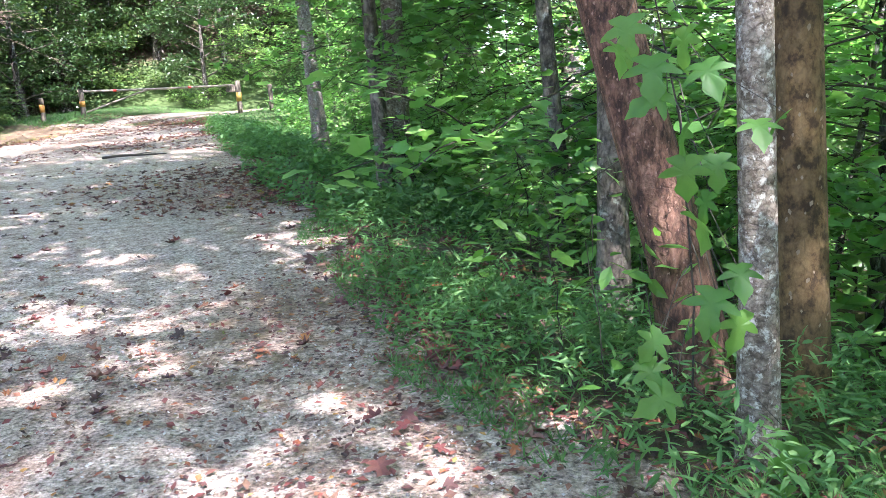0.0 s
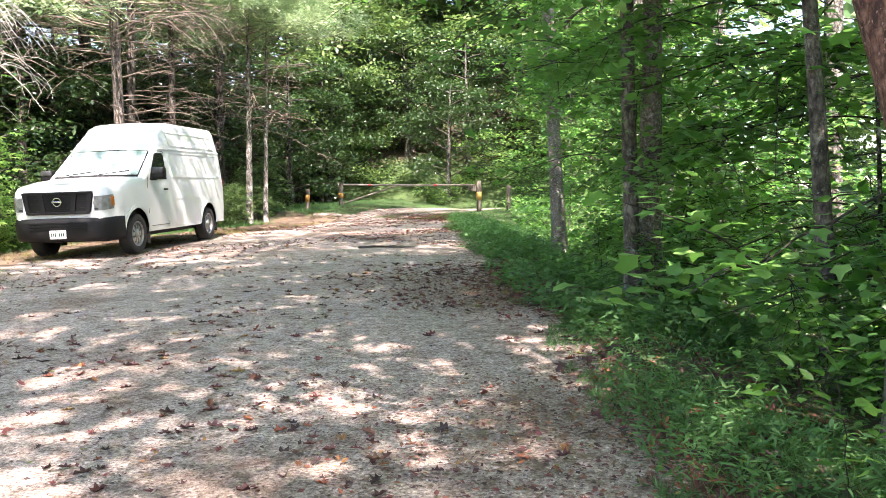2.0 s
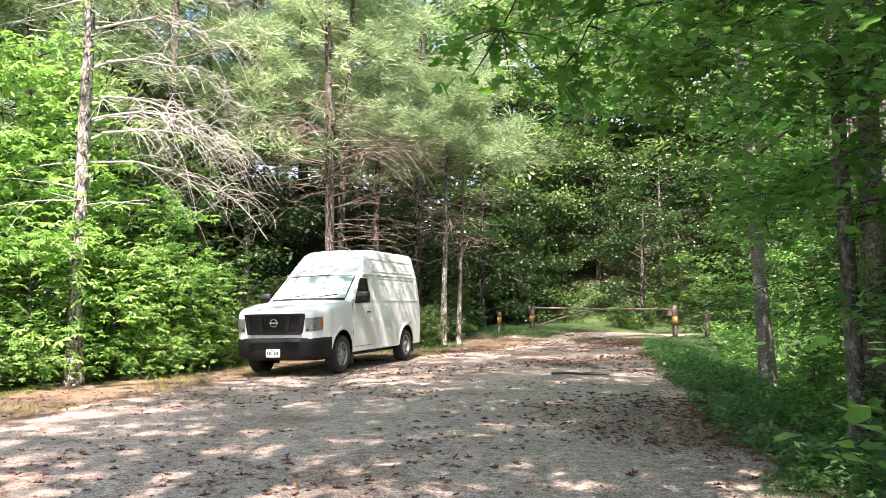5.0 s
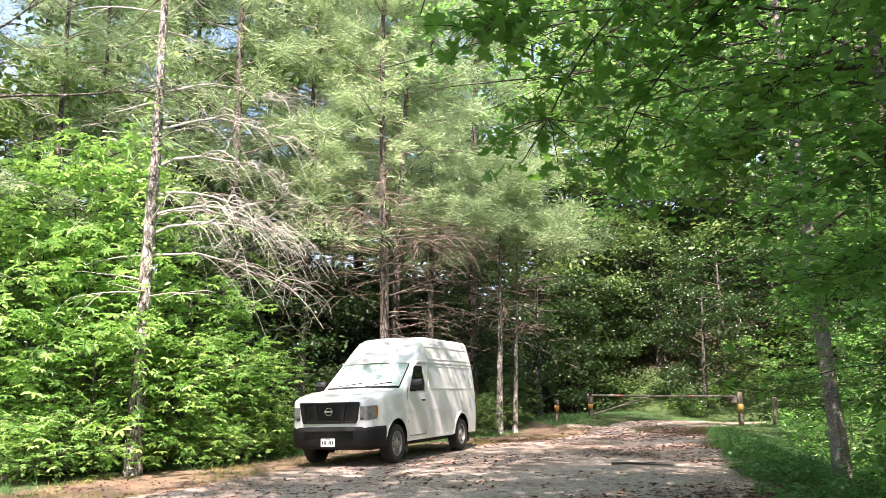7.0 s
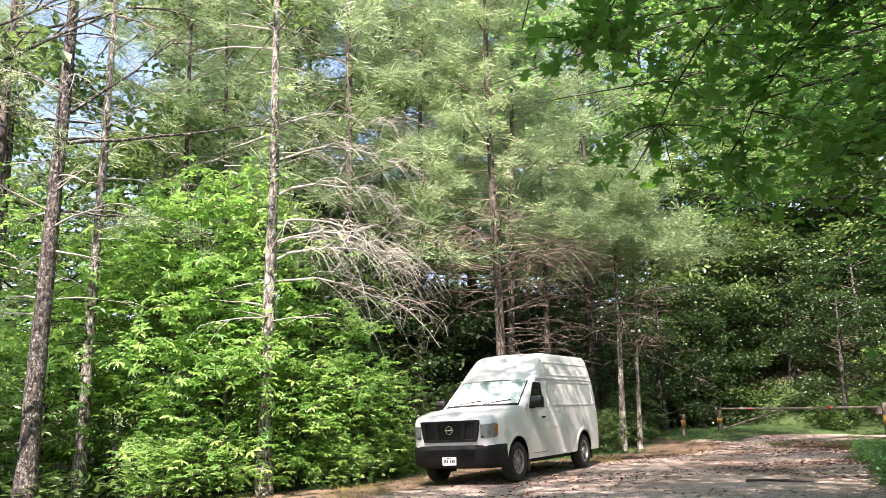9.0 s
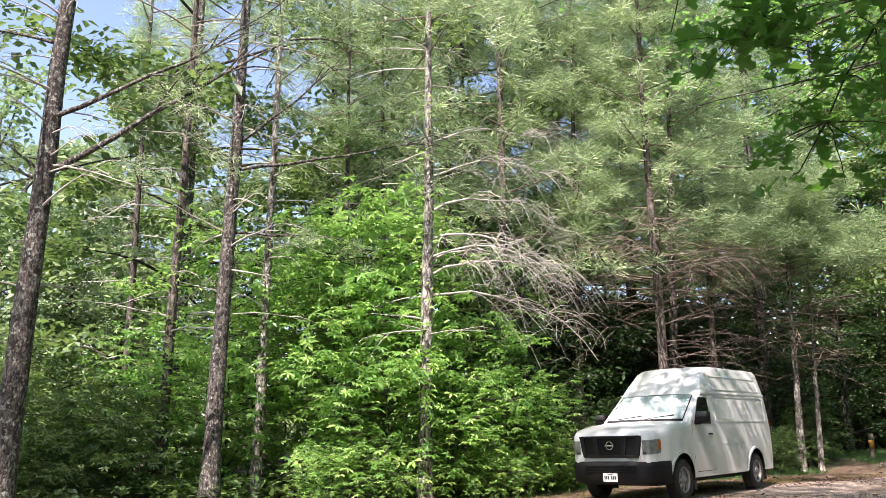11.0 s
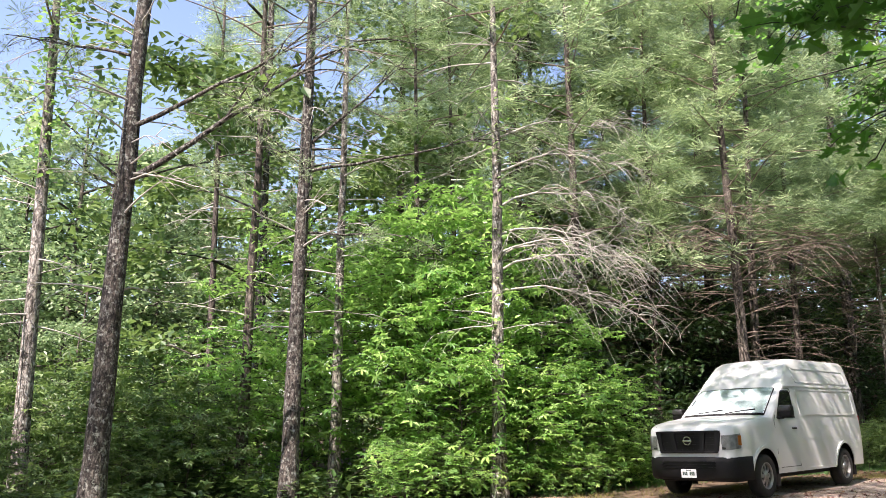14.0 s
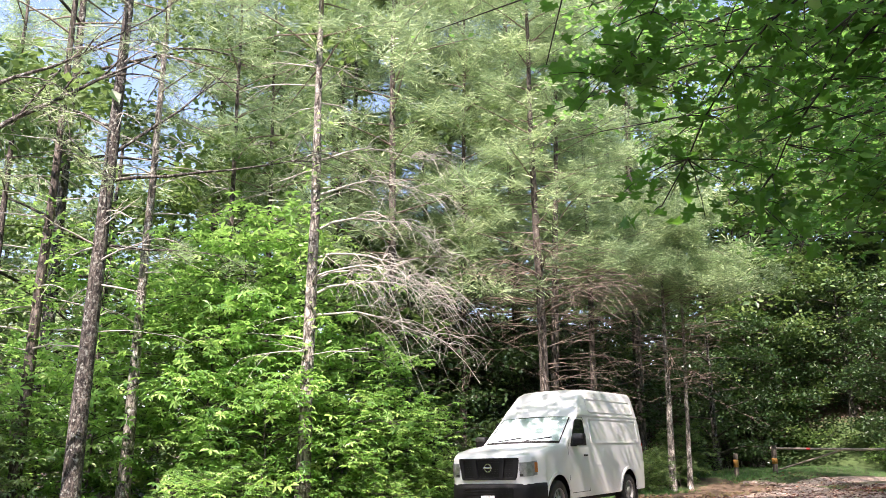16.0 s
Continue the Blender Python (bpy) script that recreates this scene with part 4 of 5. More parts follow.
def make_broadleaf(name, h, r0, bark_mat, seed, lean=(0, 0), crown=(4.0, 3.0), leaves=3000, leaf=LEAF_FAR, size=0.2, leaf_mat="far_leaf", label="", limbs=14, skew=(0, 0), flat=0.35, wob=0.03, rise_el=(0.1, 0.7), tilt=0.8, twigs=5):
    """A broadleaf tree: trunk, limbs with side twigs, leaves in sprays along them."""
    r = np.random.default_rng(seed)
    base = new(name)
    line = stem_line(h * 0.92, lean, wob, 16, r)
    V, F = tube(line, taper(line, r0, h, 0.15), 12, 0.03)
    piece("trunk", V, F, bark_mat, base, True)
    bits, ends = [], []
    z0, reach = crown
    for i in range(limbs):
        f = (i + r.random()) / limbs
        z = z0 + (h * 0.9 - z0) * f
        L = reach * (0.55 + 0.6 * math.sin(math.pi * (0.18 + 0.75 * f))) * r.uniform(0.7, 1.15)
        az = i * 2.4 + r.normal(0, 0.4)
        P = limb(along(line, z), az, r.uniform(*rise_el), L, 0.22, 7, 0.07, r)
        P[:, :2] += np.outer(np.linspace(0, 1, 7), skew)
        bits.append(tube(P, np.linspace(max(0.012, r0 * 0.28), 0.006, 7), 6))
        for k in range(twigs):
            q = P[r.integers(2, 7)]
            S = limb(q, az + r.normal(0, 0.9), r.normal(0.1, 0.35), L * r.uniform(0.22, 0.5), 0.2, 4, 0.08, r)
            bits.append(tube(S, np.linspace(0.008, 0.003, 4), 3))
            ends.append(S)
        ends.append(P[3:])
    V, F = joined(bits)
    tagged(piece("branchwork", V, F, "twig", base, True), kind="stuff")
    per = max(3, leaves // len(ends))
    pos = []
    for S in ends:
        t = r.uniform(0.1, 1.08, per) * (len(S) - 1)
        c = np.column_stack([np.interp(t, np.arange(len(S)), S[:, k]) for k in range(3)])
        pos.append(c + r.normal(0, 1, (per, 3)) * np.array([1, 1, flat]) * min(size * 1.7, 0.16 + size * 0.55))
    pos = np.concatenate(pos)
    V, F = scatter(leaf, pos, turns(len(pos), tilt, r), r.uniform(0.6, 1.2, len(pos)) * size)
    piece("crown", V, F, leaf_mat, base, False)
    return tagged(base, label, "tree")


def stand(ob, x, y, turn=0, s=1.0):
    ob.matrix_basis = pose(x, y, float(rise(x, y)), 0, 0, turn) @ Matrix.Diagonal((s, s, s, 1))
    return ob


# pines along the far side of the yard
PINES = [
    (-17.22, 1.56, 0.17, 17, "pine_pale", (0, -0.03), 9.5, "tall pine with pale peeling bark and climbing vine"),
    (-13.41, 2.20, 0.205, 18, "pine_dark", (0.0, 0.008), 10.0, "tall dark-barked pine with a forked trunk and bare limbs"),
    (-17.35, 5.78, 0.14, 17, "pine_bark", (0, 0), 10.0, "tall pine with vine leaves on its trunk"),
    (-14.67, 5.80, 0.175, 18, "pine_dark", (0.002, 0.007), 10.5, "tall grey-brown pine with dead side limbs"),
    (-16.61, 7.62, 0.14, 16, "pine_pale", (0, -0.004), 9.5, "slim pale-barked pine in sunlight"),
    (-18.35, 10.74, 0.11, 17, "pine_bark", (-0.009, -0.017), 9.0, "slim pine among saplings"),
    (-13.56, 9.83, 0.16, 16, "pine_pale", (-0.002, -0.003), 9.5, "sunlit pale pine with grey drooping dead limbs"),
    (-18.63, 12.17, 0.11, 17, "pine_bark", (-0.009, -0.014), 8.0, "slim pine among saplings"),
    (-23.33, 6.76, 0.14, 18, "pine_bark", (-0.007, -0.02), 9.0, "tall slender pine in the woods"),
    (-14.03, 18.43, 0.17, 19, "pine_bark", (-0.014, -0.01), 6.4, "tall pine behind the van with layered green limbs"),
    (-14.51, 19.31, 0.15, 18, "pine_bark", (0.02, 0.018), 6.6, "tall pine close beside its twin behind the van"),
    (-15.18, 22.51, 0.13, 18, "pine_bark", (-0.002, -0.002), 6.4, "tall pine with brown dead twigs below"),
    (-16.55, 17.65, 0.13, 18, "pine_bark", (0.005, 0.005), 6.0, "tall pine behind the van"),
    (-19.24, 19.24, 0.15, 19, "pine_bark", (-0.03, -0.03), 5.5, "tall pine in the dark woods"),
    (-13.2, 23.68, 0.12, 9, "pine_pale", (0.007, 0.002), 6.0, "thin grey trunk at the edge of the yard"),
    (-12.97, 24.36, 0.085, 9, "pine_pale", (0.02, 0.01), 6.2, "thin grey sapling trunk at the edge of the yard"),
]
FACE = math.atan2(-8, 14)
for k, (x, y, r0, h, bm_, lean, live, label) in enumerate(PINES):
    far = k >= 9
    bare = k in (1, 3)
    stand(make_pine("pine_tree", h, r0, bm_, 20 + k, lean, (3.0 if far else 3.2, live + 0.8, 34 if far else 24), live + (4 if bare else 0), 3.2 if far else 2.4, 2300 if far else 260 if bare else 420 if k in (2, 4, 8) else 1100, label,
                    FACE if far else None, "brown_twig" if far else "dead_twig", 0.30 if far else 0.26), x, y)


def big_limbs(name, x, y, specs, mat, label, seed, twigs=6, tufts=0):
    """Heavy bare limbs that belong to a standing trunk."""
    r = np.random.default_rng(seed)
    base = new(name)
    base.matrix_basis = pose(x, y, float(rise(x, y)))
    tips = []
    for z, az, el, L, r0, droop in specs:
        bits = []
        P = limb(np.array([0, 0, z]), radians(az), radians(el), L, droop, 8, 0.10, r)
        bits.append(tube(P, np.linspace(r0, r0 * 0.2, 8), 7))
        for k in range(twigs):
            q = P[r.integers(2, 8)]
            S = limb(q, radians(az) + r.normal(0, 0.7), radians(el) + r.normal(0, 0.4), L * r.uniform(0.2, 0.5), droop + 0.45, 6, 0.07, r)
            bits.append(tube(S, np.linspace(r0 * 0.35, 0.004, 6), 5))
            tips.append(S[3:])
            for j in range(3):
                bits.append(tube(limb(S[r.integers(1, 6)], r.uniform(0, 6.3), r.normal(-0.2, 0.4), L * 0.15, 0.3, 4, 0.1, r), np.linspace(0.006, 0.003, 4), 3))
        V, F = joined(bits)
        piece("limb", V, F, mat, base, True)
    if tufts:
        tips = np.concatenate(tips)
        Q = tips[r.integers(0, len(tips), tufts)] + r.normal(0, 0.10, (tufts, 3))
        V, F = scatter(TUFT, Q, turns(tufts, 0.6, r), r.uniform(0.7, 1.2, tufts) * 0.17)
        tagged(piece("foliage", V, F, "needles", base, False, "sparse green needles at the twig ends"), kind="stuff")
    return tagged(base, label, "branch")


# the dark forked pine's long limbs and stubs (headings run counter-clockwise from east)
big_limbs("pine_limbs", -13.41, 2.20, [(5.35, 70, 38, 4.6, 0.06, -0.05), (6.3, 62, 30, 3.8, 0.045, -0.05), (5.45, 235, 35, 0.9, 0.03, 0), (5.3, 250, 15, 0.8, 0.025, -0.3), (5.4, 80, 12, 2.2, 0.022, -0.15), (7.6, 230, 20, 2.4, 0.03, 0.1)], "pine_dark", "dark limbs of the forked pine with sparse needles", 71, 6, 260)
big_limbs("pine_limbs", -14.67, 5.80, [(6.5, 66, 12, 4.2, 0.04, -0.08), (6.6, 240, 40, 1.6, 0.03, -0.1), (5.25, 62, 2, 2.0, 0.03, 0.0), (7.0, 60, 45, 2.6, 0.04, -0.1), (7.6, 215, 25, 2.6, 0.03, 0.0)], "pine_dark", "dead side limbs of a pine with few needles", 72, 6, 160)
# grey drooping dead spray
big_limbs("dead_spray", -13.56, 9.83, [(5.4, 62, 28, 3.0, 0.030, 0.55), (4.6, 58, 24, 2.9, 0.030, 0.40), (4.2, 66, 10, 3.1, 0.028, 0.25), (6.0, 60, 30, 3.3, 0.030, 0.6), (6.8, 50, 30, 2.8, 0.026, 0.5), (5.0, 40, 25, 2.6, 0.026, 0.5), (4.9, 75, 30, 3.3, 0.028, 0.6), (7.6, 55, 25, 2.8, 0.025, 0.35)], "dead_twig", "grey dead branches drooping in a spray", 73, 18)
big_limbs("dead_spray", -14.03, 18.43, [(5.2 + 0.35 * (i % 5), 200 + 26 * i, 8, 2.8, 0.025, 0.1) for i in range(12)], "brown_twig", "brown dead twigs under the green limbs", 74, 10)

# ---- trees at the near, wooded side ----
NEAR = [
    ("brown_tree", 0.745, 2.63, 11, 0.100, "brown_bark", (-0.26, 0.05), (5.0, 4.2), "reddish-brown tree leaning over the verge, bark flaking"),
    ("lichen_tree", 0.70, 2.16, 12, 0.050, "lichen_bark", (-0.03, 0.015), (5.0, 3.0), "slim tree with pale lichen-spotted bark"),
    ("tan_tree", 1.02, 2.58, 13, 0.078, "tan_bark", (-0.04, 0.02), (5.5, 3.6), "tan tree with flaking bark chips"),
    ("grey_tree", 0.69, 3.78, 11, 0.075, "grey_bark", (-0.005, 0.015), (3.2, 3.2), "grey mossy trunk in the undergrowth"),
    ("twin_tree", -0.39, 7.58, 14, 0.11, "lichen_bark", (0.0, 0.0), (3.4, 3.6), "lichen-grey tree growing beside its twin"),
    ("twin_tree", -0.52, 7.37, 12, 0.075, "grey_bark", (-0.036, 0.0), (3.4, 3.0), "darker slim tree beside its twin"),
    ("woodland_tree", 0.89, 6.09, 11, 0.07, "grey_bark", (-0.085, 0.013), (3.0, 3.0), "slim dark trunk leaning in the undergrowth"),
    ("woodland_tree", -1.99, 14.57, 15, 0.14, "lichen_bark", (-0.05, -0.01), (4.0, 4.4), "stout grey-brown trunk by the verge"),
]
for k, (nm, x, y, h, r0, bk, lean, crown, label) in enumerate(NEAR):
    ob = make_broadleaf(nm, h, r0, bk, 100 + k, lean, crown, 2300 if k < 4 else 3200, LEAF_MAPLE, 0.11, "maple", label, 18, (-0.8, 0.6), wob=0.012, tilt=0.55)
    stand(ob, x, y)

# canopy trees added round and behind the way to shade the yard and van, out of sight but for their shade and
# overhanging boughs
canopy = make_broadleaf("shade_tree", 17, 0.13, "pine_dark", 140, (0, 0), (6.8, 3.4), 5300, LEAF_FAR, 0.14, "maple", "tall leafy tree whose boughs shade the gravel", 30, (-7.4, 0.3), tilt=0.6)
SHADE = [(3.8, 9.4, -12, 1.05), (3.2, 5.6, -3, 1.38), (8.8, -2.2, 6, 1.0), (2.3, 13.2, 5, 1.25), (0.9, 16.6, -5, 1.3), (-0.7, 20.4, 8, 1.25), (0.2, 27.5, 0, 1.1), (10.0, -4.4, 0, 1.0), (8.6, -8.6, -15, 1.1)]
stand(canopy, *SHADE[0])
for x, y, a, s in SHADE[1:]:
    copy_thing(canopy, pose(x, y, float(rise(x, y)), 0, 0, a) @ Matrix.Diagonal((s, s, s, 1)))
tall = make_broadleaf("shade_tree", 28, 0.3, "grey_bark", 141, (0, 0), (14.0, 4.4), 1750, LEAF_FAR, 0.34, "maple", "unseen tall leafy tree added to shade the yard and van", 28, (0.0, 2.4))
TALL = [(-2.0, -2.7, 1.0, 1.0), (0.2, -4.8, 1.0, 1.0), (4.2, -5.8, 1.0, 1.04), (-2.2, -9.2, 0.78, 1.08), (2.6, -10.4, 1.0, 1.12), (-2.9, -0.8, 0.68, 1.15)]
stand(tall, *TALL[0][:2])
for k, (x, y, w, h) in enumerate(TALL[1:]):
    copy_thing(tall, pose(x, y, float(rise(x, y)), 0, 0, 24.0 * k - 30 if k < 4 else -20) @ Matrix.Diagonal((w, w, h, 1)))

# understorey saplings with maple-like leaves on the wooded side
under = [make_broadleaf("sapling", h, 0.022, "pine_dark", 160 + i, (0.03 * (i - 1), 0.02), (0.6, w), n, LEAF_MAPLE, sz, "maple", "leafy understorey sapling with maple-like leaves", 15, (-0.15, 0), 0.22, 0.05, (0.0, 0.4), 0.42)
         for i, (h, w, n, sz) in enumerate(((4.2, 1.5, 1350, 0.125), (5.5, 1.8, 1750, 0.125), (3.0, 1.2, 950, 0.115), (6.5, 2.0, 2000, 0.13)))]
# spots beside and behind the view are added to block skylight on the verge
spots = [(2.9, -4.2), (4.3, -3.0), (4.9, -0.9), (5.6, 0.6), (4.6, 1.9), (6.2, 2.4), (5.8, -2.6), (3.6, -6.0), (7.2, -0.6), (5.2, -5.4), (3.4, 6.6), (4.7, 8.3), (5.6, 10.4), (4.0, 9.8), (6.6, 12.2), (5.4, 7.2), (2.3, 4.3), (2.9, 3.1), (3.5, 4.7), (2.7, 5.7), (3.9, 2.3), (4.3, 5.5), (3.2, 1.2)]
for y in np.arange(3.4, 30, 1.3):
    for d in (1.5, 2.7, 4.4):
        if rng.random() < (0.85 if d < 2 else 0.6) and d > 0.134 * y + 0.55 and math.hypot(float(right_edge(y)) + d + 0.3, y) > 6.3:
            spots.append((float(right_edge(y)) + d + float(rng.normal(0, 0.25)), float(y + rng.normal(0, 0.35))))
used = [False] * 4
for k, (x, y) in enumerate(spots):
    i = int(rng.integers(0, 4)) if x - right_edge(y) > 1.6 else int(rng.choice([0, 2]))
    s, a = float(rng.uniform(0.75, 1.15)), float(rng.uniform(0, 360))
    if not used[i]:
        used[i] = True
        stand(under[i], x, y, a, s)
    else:
        copy_thing(under[i], pose(x, y, float(rise(x, y)), 0, 0, a) @ Matrix.Diagonal((s, s, s, 1)))

# bright saplings and bushes along the far side, and dim ones: sun and shade put into leaf colour
dim = make_broadleaf("sapling", 3.2, 0.03, "grey_bark", 190, (0.01, 0.02), (0.35, 1.5), 950, WHORL, 0.30, "far_leaf", "green sapling by the pines, leaf colour darkened for shade", 18, (0.1, -0.1), 0.3, 0.04, (0.0, 0.5), 0.5)
bright = [make_broadleaf("bright_sapling", h, 0.03, "grey_bark", 180 + i, (0.01, 0.02), (0.35, w), n, WHORL, sz, "fresh_leaf" if i == 3 else "sunny_leaf", "bright green sapling at the edge of the yard, leaf colour lightened for sun", 24, (0.1, -0.1), 0.3, 0.04, (0.0, 0.5), 0.45)
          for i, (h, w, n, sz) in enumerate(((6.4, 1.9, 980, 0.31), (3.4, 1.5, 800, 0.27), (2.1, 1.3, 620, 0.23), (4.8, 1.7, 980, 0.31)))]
LEFT = [(-13.8, 8.5, 2, 0.65), (-13.5, 11.2, 2, 0.75), (-13.4, 11.7, 2, 0.7), (-13.9, 12.7, 2, 0.85), (-14.3, 14.2, 2, 0.8), (-15.7, 9.5, 0, 1.1), (-16.7, 9.4, 0, 1.1), (-16.8, 10.6, 0, 1.15), (-15.4, 10.2, 3, 1.05), (-14.3, 9.4, 1, 1.0),
        (-14.0, 10.9, 1, 0.9), (-14.6, 11.8, 1, 0.95), (-13.9, 12.3, 1, 0.8), (-14.3, 13.3, 1, 0.75), (-14.2, 8.0, 2, 0.9), (-15.2, 14.4, 2, 1.2), (-15.5, 12.6, 3, 0.9),
        (-19.6, 9.8, 0, 0.9), (-17.2, 10.6, 0, 0.9), (-17.8, 7.3, 0, 0.95), (-18.8, 8.5, 0, 1.0), (-18.6, 5.9, 3, 0.85),
        (-9.6, 34.6, 2, 0.55), (-8.9, 35.6, 2, 0.7), (-10.4, 35.2, 2, 0.6), (-7.9, 36.9, 1, 0.75), (-4.2, 34.0, 2, 0.55), (-6.0, 38.6, 3, 0.6), (-3.6, 38.2, 1, 0.9)]
used = [False] * 4
for x, y, i, s in LEFT:
    a = float(rng.uniform(0, 360))
    if not used[i]:
        used[i] = True
        stand(bright[i], x, y, a, s)
    else:
        copy_thing(bright[i], pose(x, y, float(rise(x, y)), 0, 0, a) @ Matrix.Diagonal((s, s, s, 1)))

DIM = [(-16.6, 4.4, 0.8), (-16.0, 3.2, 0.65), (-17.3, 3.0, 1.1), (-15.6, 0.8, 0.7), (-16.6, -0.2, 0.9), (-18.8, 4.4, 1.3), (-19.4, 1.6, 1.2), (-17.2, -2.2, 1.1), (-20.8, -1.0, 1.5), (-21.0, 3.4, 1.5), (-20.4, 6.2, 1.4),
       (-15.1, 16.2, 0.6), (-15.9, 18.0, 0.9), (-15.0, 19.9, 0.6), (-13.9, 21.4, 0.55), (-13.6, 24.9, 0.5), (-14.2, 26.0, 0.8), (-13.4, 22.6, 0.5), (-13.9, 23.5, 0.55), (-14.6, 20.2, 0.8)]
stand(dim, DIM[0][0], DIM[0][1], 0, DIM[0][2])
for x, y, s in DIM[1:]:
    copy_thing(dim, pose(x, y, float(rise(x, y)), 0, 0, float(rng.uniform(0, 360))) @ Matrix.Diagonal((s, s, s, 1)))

# ---- woods behind ----
wood = [make_broadleaf("forest_tree", h, 0.13, "pine_dark", 200 + i, (0.01, 0.0), (z0, w), n, SPRIG if i < 2 else LEAF_FAR, sz, mat, label, 20, (0, 0), 0.5, twigs=3)
        for i, (h, z0, w, n, sz, mat, label) in enumerate(((18, 1.5, 3.8, 2700, 0.42, "far_leaf", "tall leafy tree in the green woods"), (12, 0.8, 3.2, 2300, 0.36, "far_leaf", "young leafy tree in the green woods"), (6, 0.3, 2.4, 5600, 0.155, "shaded_shrub_leaf", "glossy evergreen shrub under the forest trees, leaf colour darkened for shade")))]
wpine = [make_pine("forest_pine", h, 0.15, "pine_bark", 220 + i, (0.0, 0.01), (2.5, live, 20), live, 3.4, 1700, "tall green pine standing in the woods behind", None, "brown_twig", 0.41) for i, (h, live) in enumerate(((23, 6.5), (19, 4.5)))]
far_tree = make_broadleaf("forest_tree", 18, 0.13, "pine_dark", 205, (0.01, 0.0), (1.0, 4.0), 2200, SPRIG, 0.55, "far_leaf", "tall leafy tree far back in the woods", 16, (0, 0), 0.5, twigs=3)
hazy_tree = make_broadleaf("forest_tree", 10, 0.12, "grey_bark", 206, (0.01, 0.0), (1.9, 3.0), 5200, LEAF_FAR, 0.2, "hazy_leaf", "leafy tree beyond the pines, haze put into its pale blue-green leaves", 20, (0, 0), 0.5, twigs=4)
stock = wood + wpine + [far_tree, hazy_tree]
used = [False] * 7
plan = []
r = np.random.default_rng(11)
for i in range(46):        # behind the pines, far side
    plan.append((r.uniform(-42, -20), r.uniform(-12, 34), int(r.choice([0, 1, 3, 4, 2]))))
for i in range(20):        # far end of the clearing
    plan.append((r.uniform(-54, -39), r.uniform(-14, 20), int(r.choice([0, 0, 1, 4]))))
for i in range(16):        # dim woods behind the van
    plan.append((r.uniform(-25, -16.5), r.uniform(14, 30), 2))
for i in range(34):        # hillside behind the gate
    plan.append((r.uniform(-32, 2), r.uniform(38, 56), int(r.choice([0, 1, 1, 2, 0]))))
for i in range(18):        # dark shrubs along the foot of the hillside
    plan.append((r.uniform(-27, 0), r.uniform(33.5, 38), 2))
for i in range(22):        # wooded slope
    y = r.uniform(-8, 40)
    plan.append((float(right_edge(y)) + r.uniform(14, 34), y, int(r.choice([0, 1, 1, 2]))))
# the last entry is an unseen pine, added to shade the far-side pines
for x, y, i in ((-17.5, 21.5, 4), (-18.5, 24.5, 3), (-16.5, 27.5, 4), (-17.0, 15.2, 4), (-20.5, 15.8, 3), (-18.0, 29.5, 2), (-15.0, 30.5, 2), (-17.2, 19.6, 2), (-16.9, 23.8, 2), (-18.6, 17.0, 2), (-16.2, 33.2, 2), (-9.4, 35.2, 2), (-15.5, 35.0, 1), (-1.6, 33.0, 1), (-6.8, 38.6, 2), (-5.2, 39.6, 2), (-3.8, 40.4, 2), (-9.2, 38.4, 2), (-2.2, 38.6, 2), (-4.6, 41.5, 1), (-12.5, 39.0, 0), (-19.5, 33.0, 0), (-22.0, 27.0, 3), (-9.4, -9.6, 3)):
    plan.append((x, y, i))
for x, y, i in plan:
    if (abs(x - float(track_mid(y))) < 2.2 and 26 < y < 40) or (-14.9 < x < -10.9 and 32 < y < 38):
        continue
    a, s = float(r.uniform(0, 360)), float(r.uniform(0.9, 1.3))
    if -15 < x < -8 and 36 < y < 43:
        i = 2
    if i in (0, 1) and (x < -36 or y > 44 or x > 14):
        i = 5
    if -36 < x < -19 and y < 1.5 + 0.24 * abs(x):
        i, s = 6, s * (0.85 if i != 2 else 0.6)
    elif x < -36 and y < 1.5 + 0.24 * abs(x):
        i, s = 6, s * (1.5 if used[6] else 0.95)
    if not used[i]:
        used[i] = True
        stand(stock[i], x, y, a, s)
    else:
        copy_thing(stock[i], pose(x, y, float(rise(x, y)), 0, 0, a) @ Matrix.Diagonal((s, s, s, 1)))

n = 26000
az = r.uniform(0, 2 * np.pi, n)
rad = r.uniform(44, 75, n)
P = np.column_stack([-8 + rad * np.cos(az), 12 + rad * np.sin(az), np.zeros(n)])
P[:, 2] = rise(P[:, 0], P[:, 1]) + r.uniform(0, 1, n) ** 1.2 * 22
V, F = scatter(LEAF_FAR, P, turns(n, 0.9, r), r.uniform(0.9, 2.0, n))
tagged(piece("far_woods", V, F, "far_leaf"), "distant green woods closing the view", "woods", kind="stuff")


